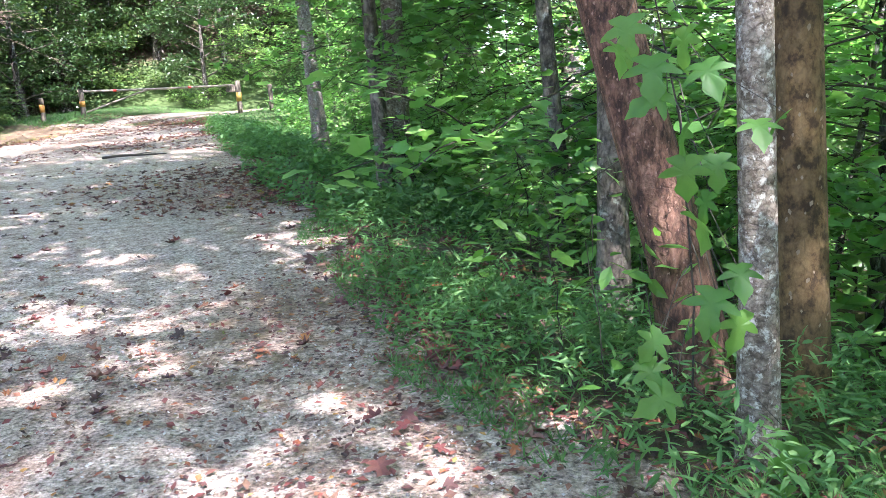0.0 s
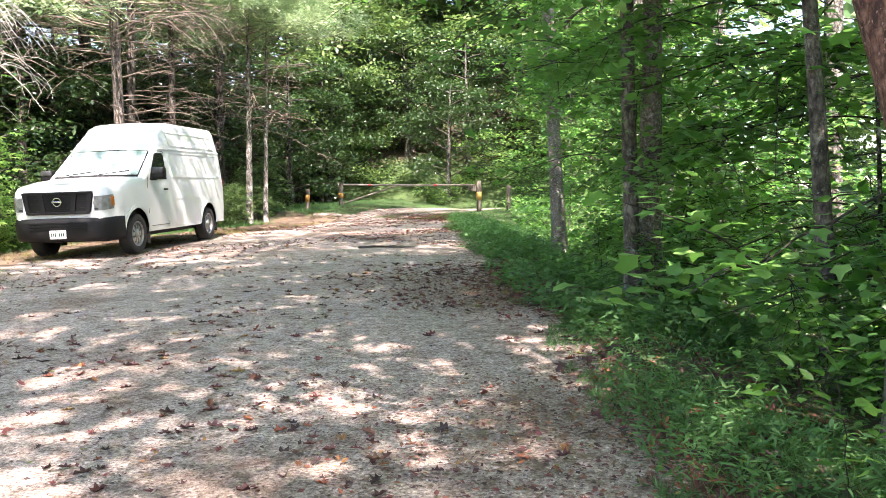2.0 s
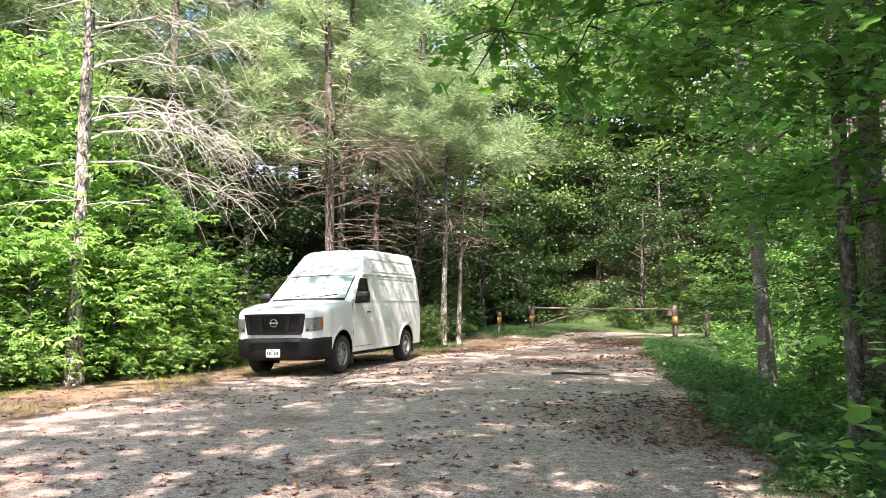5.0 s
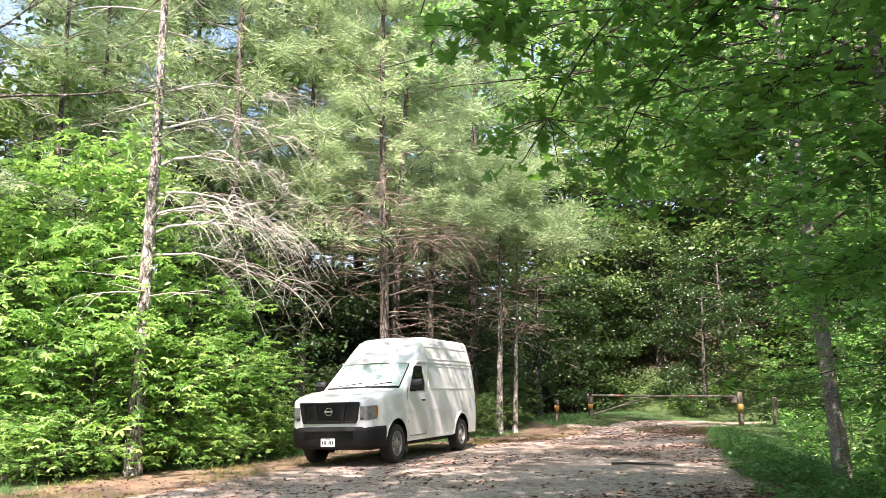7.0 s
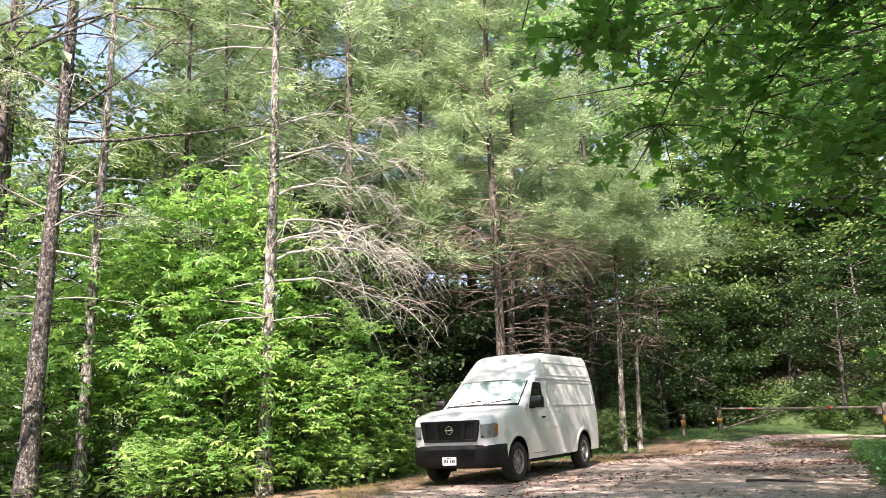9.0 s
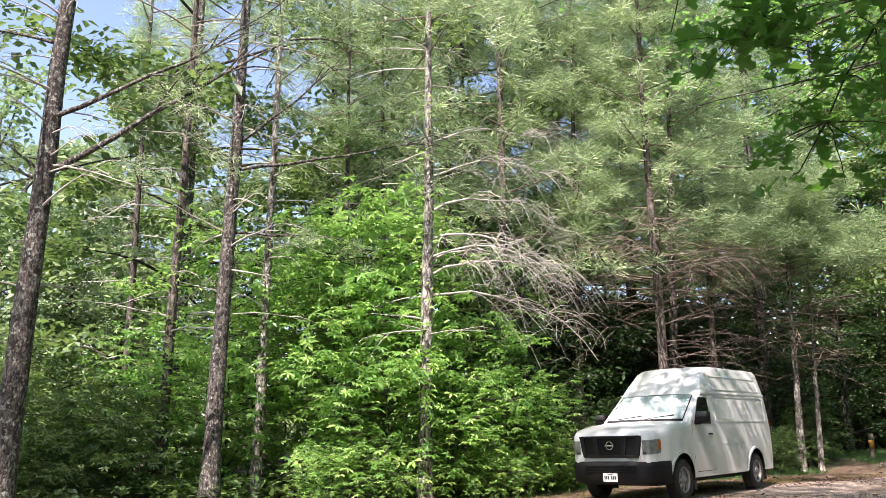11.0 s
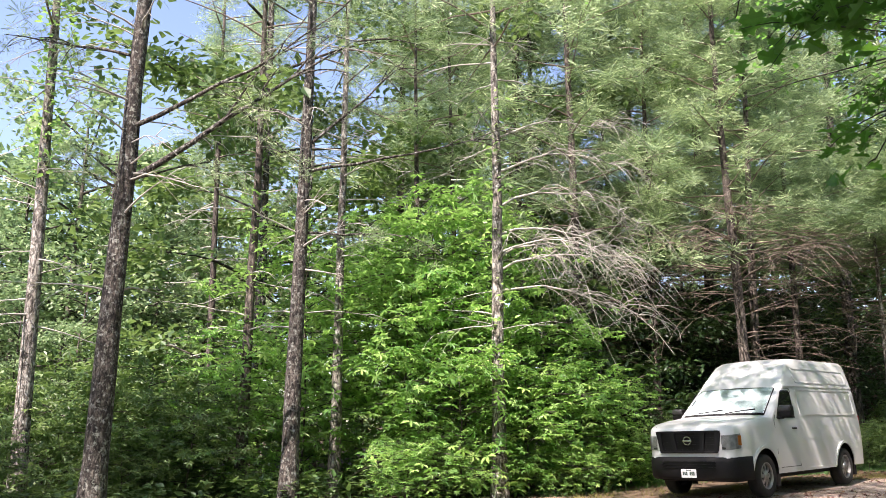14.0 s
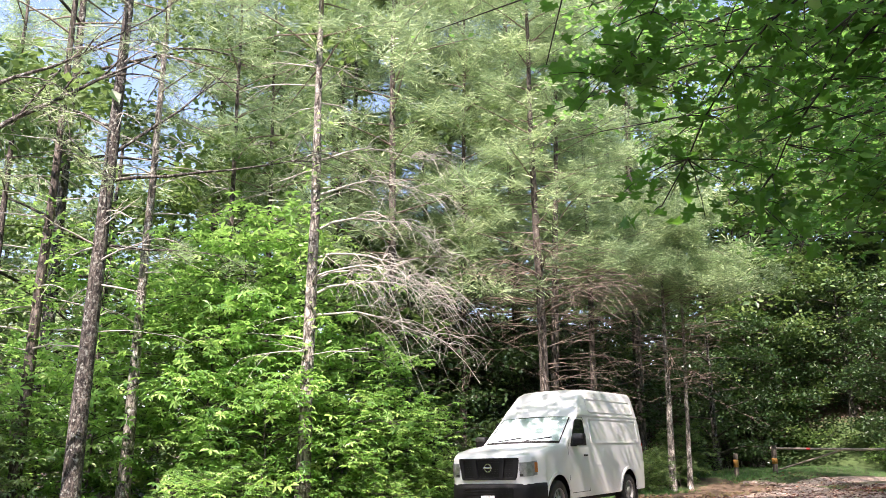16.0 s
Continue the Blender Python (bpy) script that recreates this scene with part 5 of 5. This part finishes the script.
# ---- overhanging boughs of leaves over the gravel ----
def bough(path, n_side, leaves, size, label, seed, leaf=LEAF_MAPLE, mat="maple", r0=0.02, spread=0.55, name="leafy_bough", kind_word="branch", tilt=0.6):
    r = np.random.default_rng(seed)
    base = new(name)
    base.matrix_basis = pose(*path[0])
    P = np.asarray(path, float) - np.asarray(path[0])
    t = np.linspace(0, len(P) - 1, 12)
    line = np.column_stack([np.interp(t, np.arange(len(P)), P[:, k]) for k in range(3)])
    line[1:-1] += r.normal(0, min(0.03, r0 * 1.6), (10, 3))
    bits, ends = [tube(line, np.linspace(r0, min(0.005, r0 * 0.4), 12), 6)], [line[6:]]
    for i in range(n_side):
        q = line[r.integers(3, 12)]
        S = limb(q, r.uniform(0, 6.3), r.normal(-0.25, 0.3), spread * r.uniform(0.5, 1.3), 0.25, 5, 0.08, r)
        bits.append(tube(S, np.linspace(min(0.007, r0 * 0.4), min(0.0025, r0 * 0.2), 5), 4))
        ends.append(S)
    V, F = joined(bits)
    tagged(piece("branchwork", V, F, "twig", base, True), kind="stuff")
    per = max(3, leaves // len(ends))
    pos = []
    for S in ends:
        tt = r.uniform(0.05, 1.05, per) * (len(S) - 1)
        c = np.column_stack([np.interp(tt, np.arange(len(S)), S[:, k]) for k in range(3)])
        pos.append(c + r.normal(0, 1, (per, 3)) * np.array([1, 1, 0.6]) * size * 0.9)
    pos = np.concatenate(pos)
    V, F = scatter(leaf, pos, turns(len(pos), tilt, r), r.uniform(0.7, 1.15, len(pos)) * size)
    piece("foliage", V, F, mat, base)
    return tagged(base, label, kind_word)


BOUGH = "leafy bough hanging over the gravel, dark with shade"
# first five boughs: shade put into the leaf colour, darker than maple
bough([(0.2, 7.6, 7.4), (-1.2, 6.9, 6.2), (-2.6, 6.2, 4.9), (-3.4, 6.0, 3.6)], 30, 330, 0.165, BOUGH, 301, LEAF_LOBED, "tulip_and_shade_leaf", tilt=0.75)
bough([(-0.3, 7.5, 6.6), (-1.2, 7.0, 5.6), (-2.3, 6.8, 4.6), (-2.9, 6.7, 3.7)], 30, 340, 0.16, BOUGH, 302, LEAF_LOBED, "tulip_and_shade_leaf", tilt=0.75)
bough([(-0.4, 7.4, 7.6), (-1.6, 6.4, 6.6), (-2.9, 5.7, 5.6), (-3.6, 5.6, 4.7)], 30, 330, 0.165, BOUGH, 303, LEAF_LOBED, "tulip_and_shade_leaf", tilt=0.75)
bough([(-0.4, 7.5, 5.0), (-1.1, 7.3, 4.6), (-1.7, 7.1, 4.2), (-2.2, 7.0, 3.4)], 28, 330, 0.15, BOUGH, 304, LEAF_LOBED, "tulip_and_shade_leaf", tilt=0.75)
bough([(-0.4, 7.4, 8.0), (-2.0, 6.2, 7.4), (-3.6, 5.4, 6.2), (-4.0, 5.25, 4.85)], 5, 34, 0.16, "thin leafy tip hanging down from above", 305, LEAF_LOBED, "tulip_and_shade_leaf", spread=0.25)
bough([(-2.0, 14.5, 6.5), (-3.2, 14.0, 6.2), (-4.4, 13.6, 5.7), (-5.2, 13.4, 5.1)], 36, 520, 0.13, BOUGH, 306, LEAF_LOBED, spread=0.9)

# leaf sprays that fill the edge of the wood
rb = np.random.default_rng(77)
for k in range(40):
    y = float(rb.uniform(5.2, 12.5) if k < 20 else rb.uniform(6.0, 19.0))
    x = float(right_edge(y)) + 0.1 * y + float(rb.uniform(0.35, 1.9))
    z = float(rise(x, y)) + float(0.5 + 4.8 * rb.uniform(0, 1) ** 1.3)
    if z - float(rise(x, y)) < 2.7:
        x += 0.65
    bough([(x + 1.3, y + 0.4, z + 0.25), (x + 0.7, y + 0.1, z + 0.3), (x, y - 0.1, z + 0.15), (x - 0.7, y - 0.2, z - 0.15)], 26, 560, 0.11, "spray of green leaves at the wood's edge", 340 + k, spread=0.85, r0=0.012, tilt=0.42)

for k, (x, y, z) in enumerate(((-0.5, 6.6, 2.6), (-0.7, 6.6, 3.2), (-1.1, 6.7, 3.8), (-0.5, 6.3, 4.5), (0.1, 6.7, 1.7), (-0.9, 8.2, 2.8), (-1.1, 8.6, 4.0), (-2.0, 13.4, 3.8), (-1.9, 13.0, 4.8))):
    bough([(x + 1.4, y + 0.6, z + 0.3), (x + 0.7, y + 0.3, z + 0.35), (x, y, z + 0.15), (x - 0.6, y - 0.2, z - 0.15)], 24, 430, 0.11, "spray of green leaves before the twin trunks", 400 + k, spread=0.75, r0=0.01, tilt=0.42)

# large lobed leaves of a young tulip tree by the slim trunks
def tulip_sapling():
    r = np.random.default_rng(31)
    base = new("tulip_sapling")
    base.matrix_basis = pose(0.56, 2.3, float(rise(0.56, 2.3)))
    o = np.array([0.56, 2.3, float(rise(0.56, 2.3))])
    spots = [(0.31, 2.02, 1.46), (0.44, 2.0, 1.43), (0.52, 1.98, 1.3), (0.43, 1.95, 1.22), (0.27, 1.97, 1.4), (0.35, 1.97, 1.37), (0.38, 1.95, 1.29), (0.46, 1.96, 1.35), (0.48, 1.92, 1.15), (0.41, 1.92, 1.15), (0.46, 1.9, 1.07), (0.42, 1.89, 1.02), (0.64, 1.93, 1.23), (0.57, 1.93, 1.22), (0.51, 1.87, 0.91), (0.46, 1.86, 0.86), (0.51, 1.85, 0.81), (0.44, 1.84, 0.78), (0.72, 1.98, 0.42), (0.66, 1.92, 0.34), (0.40, 2.05, 0.70), (0.36, 2.08, 0.62), (0.42, 2.02, 0.56)]
    line = np.array([(0, 0, -0.1), (0.02, 0.05, 0.4), (0.0, 0.12, 0.9), (-0.08, 0.1, 1.25), (-0.2, 0.08, 1.55)])
    bits = [tube(line, np.linspace(0.0035, 0.002, 5), 6)]
    for k, s in enumerate(spots):
        q = np.array(s) - o
        f = along(line, min(max(q[2] + 0.1, 0.05), 1.5))
        bits.append(tube([f, (f + q) / 2 + (0, 0, 0.04), q], [0.0022, 0.0015, 0.001], 4))
    V, F = joined(bits)
    tagged(piece("branchwork", V, F, "twig", base, True), kind="stuff")
    for k, s in enumerate(spots):
        q = np.array(s) - o
        size = r.uniform(0.065, 0.11)
        R = Euler((r.normal(0, 0.6), radians(40) + r.normal(0, 0.4), r.uniform(3.2, 5.4))).to_matrix()
        V = (np.array(R) @ (LEAF_TULIP[0] * size).T).T + q
        piece("leaf", V, LEAF_TULIP[1], "tulip_and_shade_leaf", base, True)
    tagged(base, "young tulip tree with large lobed green leaves", "sapling")


tulip_sapling()
for k, (x, y) in enumerate(((0.38, 2.62), (0.52, 2.5), (0.30, 2.95))):
    z = float(rise(x, y))
    bough([(x, y, z), (x - 0.01, y, z + 0.25), (x - 0.05, y + 0.02, z + 0.5), (x - 0.04, y - 0.05, z + 0.62 - 0.12 * k)], 7, 26, 0.085, "low leafy shoot beside the leaning tree", 320 + k, LEAF_OVAL, "tulip_and_shade_leaf", 0.0025, 0.16, "leafy_shoot", "seedling")

# low shrubs in the shade along the verge
rs = np.random.default_rng(88)
for k in range(26):
    y = float(3.5 + 8.5 * rs.uniform(0, 1) ** 1.3)
    x = float(right_edge(y)) + float(rs.uniform(0.75, 2.3)) + 0.05 * y
    z, h, a = float(rise(x, y)), float(rs.uniform(0.45, 1.25)), float(rs.uniform(0, 6.3))
    dx, dy = 0.3 * math.cos(a), 0.3 * math.sin(a)
    bough([(x, y, z - 0.03), (x + 0.3 * dx, y + 0.3 * dy, z + 0.4 * h), (x + 0.7 * dx, y + 0.7 * dy, z + 0.8 * h), (x + dx, y + dy, z + h)], 20, 260, 0.065, "low leafy shrub in the shade of the verge", 440 + k, LEAF_MAPLE, "maple", 0.006, 0.45, "verge_shrub", "shrub")

# ---- verge plants, grass, leaves on the ground ----
def strip(n, y0, y1, d0, d1, edge, r, near=1.0):
    y = y0 + (y1 - y0) * r.uniform(0, 1, n) ** near
    return np.column_stack([edge(y) + r.uniform(d0, d1, n), y])


def stuff(name, V, F, mat, label, category):
    return tagged(piece(name, V, F, mat), label, category, kind="stuff")


r = np.random.default_rng(41)


def patchy(P, k, cut, seed):
    q = np.random.default_rng(seed).uniform(0, 6, 6)
    v = np.sin(k * P[:, 0] + q[0] + 2 * np.sin(0.6 * k * P[:, 1] + q[1])) + np.sin(k * 1.3 * P[:, 1] + q[2] + 2 * np.sin(0.7 * k * P[:, 0] + q[3]))
    return P[v + r.normal(0, 0.5, len(P)) > cut]


P = patchy(strip(13000, 1.2, 29, -0.10, 1.3, right_edge, r, 1.7), 2.6, 0.35, 1)
V, F = scatter(BLADES, at_ground(P), turns(len(P), 0.35, r), r.uniform(0.035, 0.11, len(P)))
stuff("verge_grass", V, F, "grass", "short green grass along the gravel's edge", "grass")
P = patchy(strip(6500, 1.2, 24, 0.05, 2.4, right_edge, r, 1.45), 1.9, -0.1, 2)
stems = at_ground(P)
k = 13
Q = np.repeat(stems, k, axis=0)
Q[:, 2] += r.uniform(0.02, 0.26, len(Q)) * np.repeat(r.uniform(0.3, 1.2, len(P)), k)
Q[:, :2] += r.normal(0, 0.06, (len(Q), 2))
broad = np.repeat(r.random(len(P)) < 0.25, k)
for leaf, sel in ((LEAF_NARROW, (Q[:, 1] < 6.0) & ~broad), (LEAF_OVAL, (Q[:, 1] < 6.0) & broad), (LEAF_FAR, Q[:, 1] >= 6.0)):
    q = Q[sel]
    V, F = scatter(leaf, q, turns(len(q), 0.6, r), r.uniform(0.7, 1.5, len(q)) * {id(LEAF_NARROW): 0.050, id(LEAF_OVAL): 0.030, id(LEAF_FAR): 0.065}[id(leaf)])
    stuff("verge_weeds", V, F, "grass", "leafy green weeds growing along the wooded verge", "weeds")
P = np.column_stack([r.uniform(-17, -4, 9000), r.uniform(24.5, 40, 9000)])
P = P[(P[:, 1] + 0.25 * (P[:, 0] + 10) > 25.6) & (np.abs(P[:, 0] - track_mid(P[:, 1])) > 1.25)]
V, F = scatter(BLADES, at_ground(P), turns(len(P), 0.15, r), r.uniform(0.05, 0.15, len(P)))
stuff("gate_grass", V, F, "grass", "rough green grass round the gate and track", "grass")
P = patchy(strip(9000, -4, 28, -2.4, 0.7, left_edge, r), 1.2, 0.35, 3)
V, F = scatter(BLADES, at_ground(P), turns(len(P), 0.2, r), r.uniform(0.07, 0.24, len(P)))
stuff("edge_grass", V, F, "grass", "grass along the sunny edge of the yard", "grass")
P = patchy(strip(7000, -4, 26, -0.2, 2.6, left_edge, r), 1.5, 0.5, 4)
V, F = scatter(BLADES, at_ground(P), turns(len(P), 0.3, r), r.uniform(0.05, 0.14, len(P)))
stuff("dry_grass", V, F, "dry_grass", "thin dry grass in pine litter", "grass")
P = np.column_stack([r.uniform(-30, -14.2, 9000), r.uniform(-8, 30, 9000)])
P = P[P[:, 0] < left_edge(P[:, 1]) - 0.8]
Q = np.repeat(at_ground(P), 5, axis=0)
Q[:, 2] += r.uniform(0.05, 0.6, len(Q))
Q[:, :2] += r.normal(0, 0.12, (len(Q), 2))
V, F = scatter(LEAF_FAR, Q, turns(len(Q), 0.5, r), r.uniform(0.1, 0.24, len(Q)))
stuff("undergrowth", V, F, "far_leaf", "low green undergrowth beneath the pines", "undergrowth")
P = np.column_stack([r.uniform(0, 14, 7000), r.uniform(1, 40, 7000)])
P[:, 0] += right_edge(P[:, 1]) + 1.4 + 0.05 * P[:, 1]
Q = np.repeat(at_ground(P), 5, axis=0)
Q[:, 2] += r.uniform(0.03, 0.5, len(Q))
Q[:, :2] += r.normal(0, 0.12, (len(Q), 2))
V, F = scatter(LEAF_FAR, Q, turns(len(Q), 0.5, r), r.uniform(0.08, 0.2, len(Q)))
stuff("undergrowth", V, F, "maple", "low green undergrowth on the wooded slope", "undergrowth")

# vine leaves on two trunks
for x, y, z0, z1, n, rr in ((-17.22, 1.56, 6.5, 11, 420, 0.3), (-17.35, 5.78, 2.5, 7.0, 300, 0.35), (-13.56, 9.83, 1.2, 8.8, 300, 0.34)):
    a = r.uniform(0, 6.3, n)
    Q = np.column_stack([x + rr * np.cos(a) * r.uniform(0.5, 1.3, n), y - 0.03 * (x < -17 and y < 2) * 8 + rr * np.sin(a) * r.uniform(0.5, 1.3, n), float(rise(x, y)) + r.uniform(z0, z1, n)])
    V, F = scatter(LEAF_OVAL, Q, turns(n, 0.8, r), r.uniform(0.09, 0.19, n))
    stuff("climbing_vine", V, F, "sunny_leaf", "yellow-green vine leaves climbing a pine trunk", "vine")

# loose stones and fallen leaves on the gravel
OCT = (np.array([(1, 0, 0), (-1, 0, 0), (0, 0.8, 0), (0, -0.8, 0), (0, 0, 0.6), (0, 0, -0.6)], float), np.array([(0, 2, 4), (2, 1, 4), (1, 3, 4), (3, 0, 4), (2, 0, 5), (1, 2, 5), (3, 1, 5), (0, 3, 5)]))
n = 22000
d = 1.6 + 13 * r.uniform(0, 1, n) ** 1.5
a = radians(90) + r.uniform(-0.45, 1.15, n)
P = np.column_stack([-0.3 + d * np.cos(a), 0.1 + d * np.sin(a)])
P = P[P[:, 0] < right_edge(P[:, 1]) - 0.05]
V, F = scatter(OCT, at_ground(P, 0.002), turns(len(P), 0.6, r), np.clip(r.lognormal(-5.6, 0.4, len(P)), 0.002, 0.009))
stuff("loose_gravel", V, F, "stone", "loose pale grey gravel stones", "gravel")


def leaf_places(n, y0, y1, power):
    y = y0 + (y1 - y0) * r.uniform(0, 1, n) ** power
    w = right_edge(y) - np.clip(left_edge(y), -14, None)
    return np.column_stack([right_edge(y) + 0.25 - w * r.uniform(0, 1, n) ** 2.7, y])


P = np.concatenate([patchy(leaf_places(14000, 2.6, 29, 0.85), 0.8, -0.35, 7), strip(900, 1.8, 14, 0.0, 1.3, right_edge, r, 1.4)])
V, F = scatter(LEAF_CURLED, at_ground(P, 0.008), turns(len(P), 0.25, r), r.uniform(0.03, 0.09, len(P)))
stuff("fallen_leaves", V, F, "fallen", "brown and red fallen leaves scattered on gravel", "leaves")
kinds = []
for k in range(6):
    V = LEAF_CURLED[0].copy() if k % 2 else LEAF_TULIP[0].copy()
    V[:, 2] += 0.45 * V[:, 1] ** 2 + r.uniform(-0.15, 0.35) * (V[:, 0] - 0.4) ** 2
    me = fast_mesh("fallen_leaf", V + (-0.4, 0, 0.02), LEAF_LOBED[1] if k % 2 else LEAF_TULIP[1])
    me.materials.append(MAT["fallen_one"])
    kinds.append(me)
P = np.concatenate([leaf_places(190, 1.7, 7.5, 1.0), strip(40, 1.7, 6, -0.5, 0.5, right_edge, r)])
for (x, y, z) in at_ground(P, 0.012):
    ob = new("fallen_leaf", kinds[int(r.integers(0, 6))])
    s = float(r.uniform(0.035, 0.085))
    ob.matrix_basis = pose(float(x), float(y), float(z), float(r.normal(0, 14)), float(r.normal(0, 14)), float(r.uniform(0, 360))) @ Matrix.Diagonal((s, s, s, 1))
    tagged(ob, "dry curled fallen leaf lying on gravel", "leaf", "leaves on the gravel")
P = patchy(leaf_places(64000, 1.6, 27, 1.15), 0.9, -0.1, 6)
V, F = scatter(LEAF_FAR, at_ground(P, 0.006), turns(len(P), 0.35, r), r.uniform(0.010, 0.042, len(P)))
stuff("leaf_crumbs", V, F, "fallen", "small dark crumbs of dry leaf on gravel", "leaves")

# loose bark flakes on the near trunks
FLAKE = (np.array([(0, -0.5, 0), (0.12, 0.5, 0.1), (-0.1, 0.45, 0.08), (0.3, 0, 0.02), (-0.3, 0.05, 0.05)], float), np.array([(0, 3, 1), (0, 1, 2), (0, 2, 4)]))


def flakes(x, y, lean, r0, n, mat, seed, size):
    q = np.random.default_rng(seed)
    z = q.uniform(0.3, 2.6, n)
    a = q.uniform(0, 2 * np.pi, n)
    rad = r0 * (1 - 0.05 * z) * 0.985 + 0.002
    P = np.column_stack([x + lean[0] * z + rad * np.cos(a), y + lean[1] * z + rad * np.sin(a), float(rise(x, y)) + z])
    R = np.zeros((n, 3, 3))
    up = np.stack([q.normal(0, 0.25, n), q.normal(0, 0.25, n), np.ones(n)], 1)
    nor = np.stack([np.cos(a), np.sin(a), np.zeros(n)], 1)
    up /= np.linalg.norm(up, axis=1)[:, None]
    side = np.cross(up, nor)
    R[:, :, 0], R[:, :, 1], R[:, :, 2] = side, up, nor
    V, F = scatter(FLAKE, P, R, q.uniform(0.5, 1.3, n) * size)
    stuff("bark_flakes", V, F, mat, "curling bark flakes on a trunk", "bark")


M_FLAKE = plain("flake_pale", (0.20, 0.16, 0.11), 0.9, 0, 0.4, 40)
M_FLAKE_RED = plain("flake_red", (0.22, 0.14, 0.108), 0.9, 0, 0.5, 40)
flakes(0.745, 2.63, (-0.26, 0.05), 0.107, 1300, M_FLAKE_RED, 501, 0.010)
flakes(1.02, 2.58, (-0.04, 0.02), 0.085, 300, M_FLAKE, 502, 0.017)
flakes(0.70, 2.16, (-0.03, 0.015), 0.054, 70, M_FLAKE, 503, 0.010)

# a stick lying across the gravel
st = new("fallen_branch")
st.matrix_basis = pose(-5.1, 13.8, float(rise(-5.1, 13.8)) + 0.02)
V, F = tube([(-0.55, 0.1, 0.0), (-0.2, 0.0, 0.03), (0.25, 0.04, 0.02), (0.6, -0.08, 0.03)], [0.022, 0.02, 0.016, 0.008], 7, 0.08)
piece("stick", V, F, "twig", st, True)
V, F = tube([(0.0, 0.0, 0.03), (0.2, 0.16, 0.05), (0.34, 0.2, 0.02)], [0.01, 0.007, 0.003], 6)
piece("twig", V, F, "twig", st, True)
tagged(st, "dark fallen branch lying on the gravel", "branch")
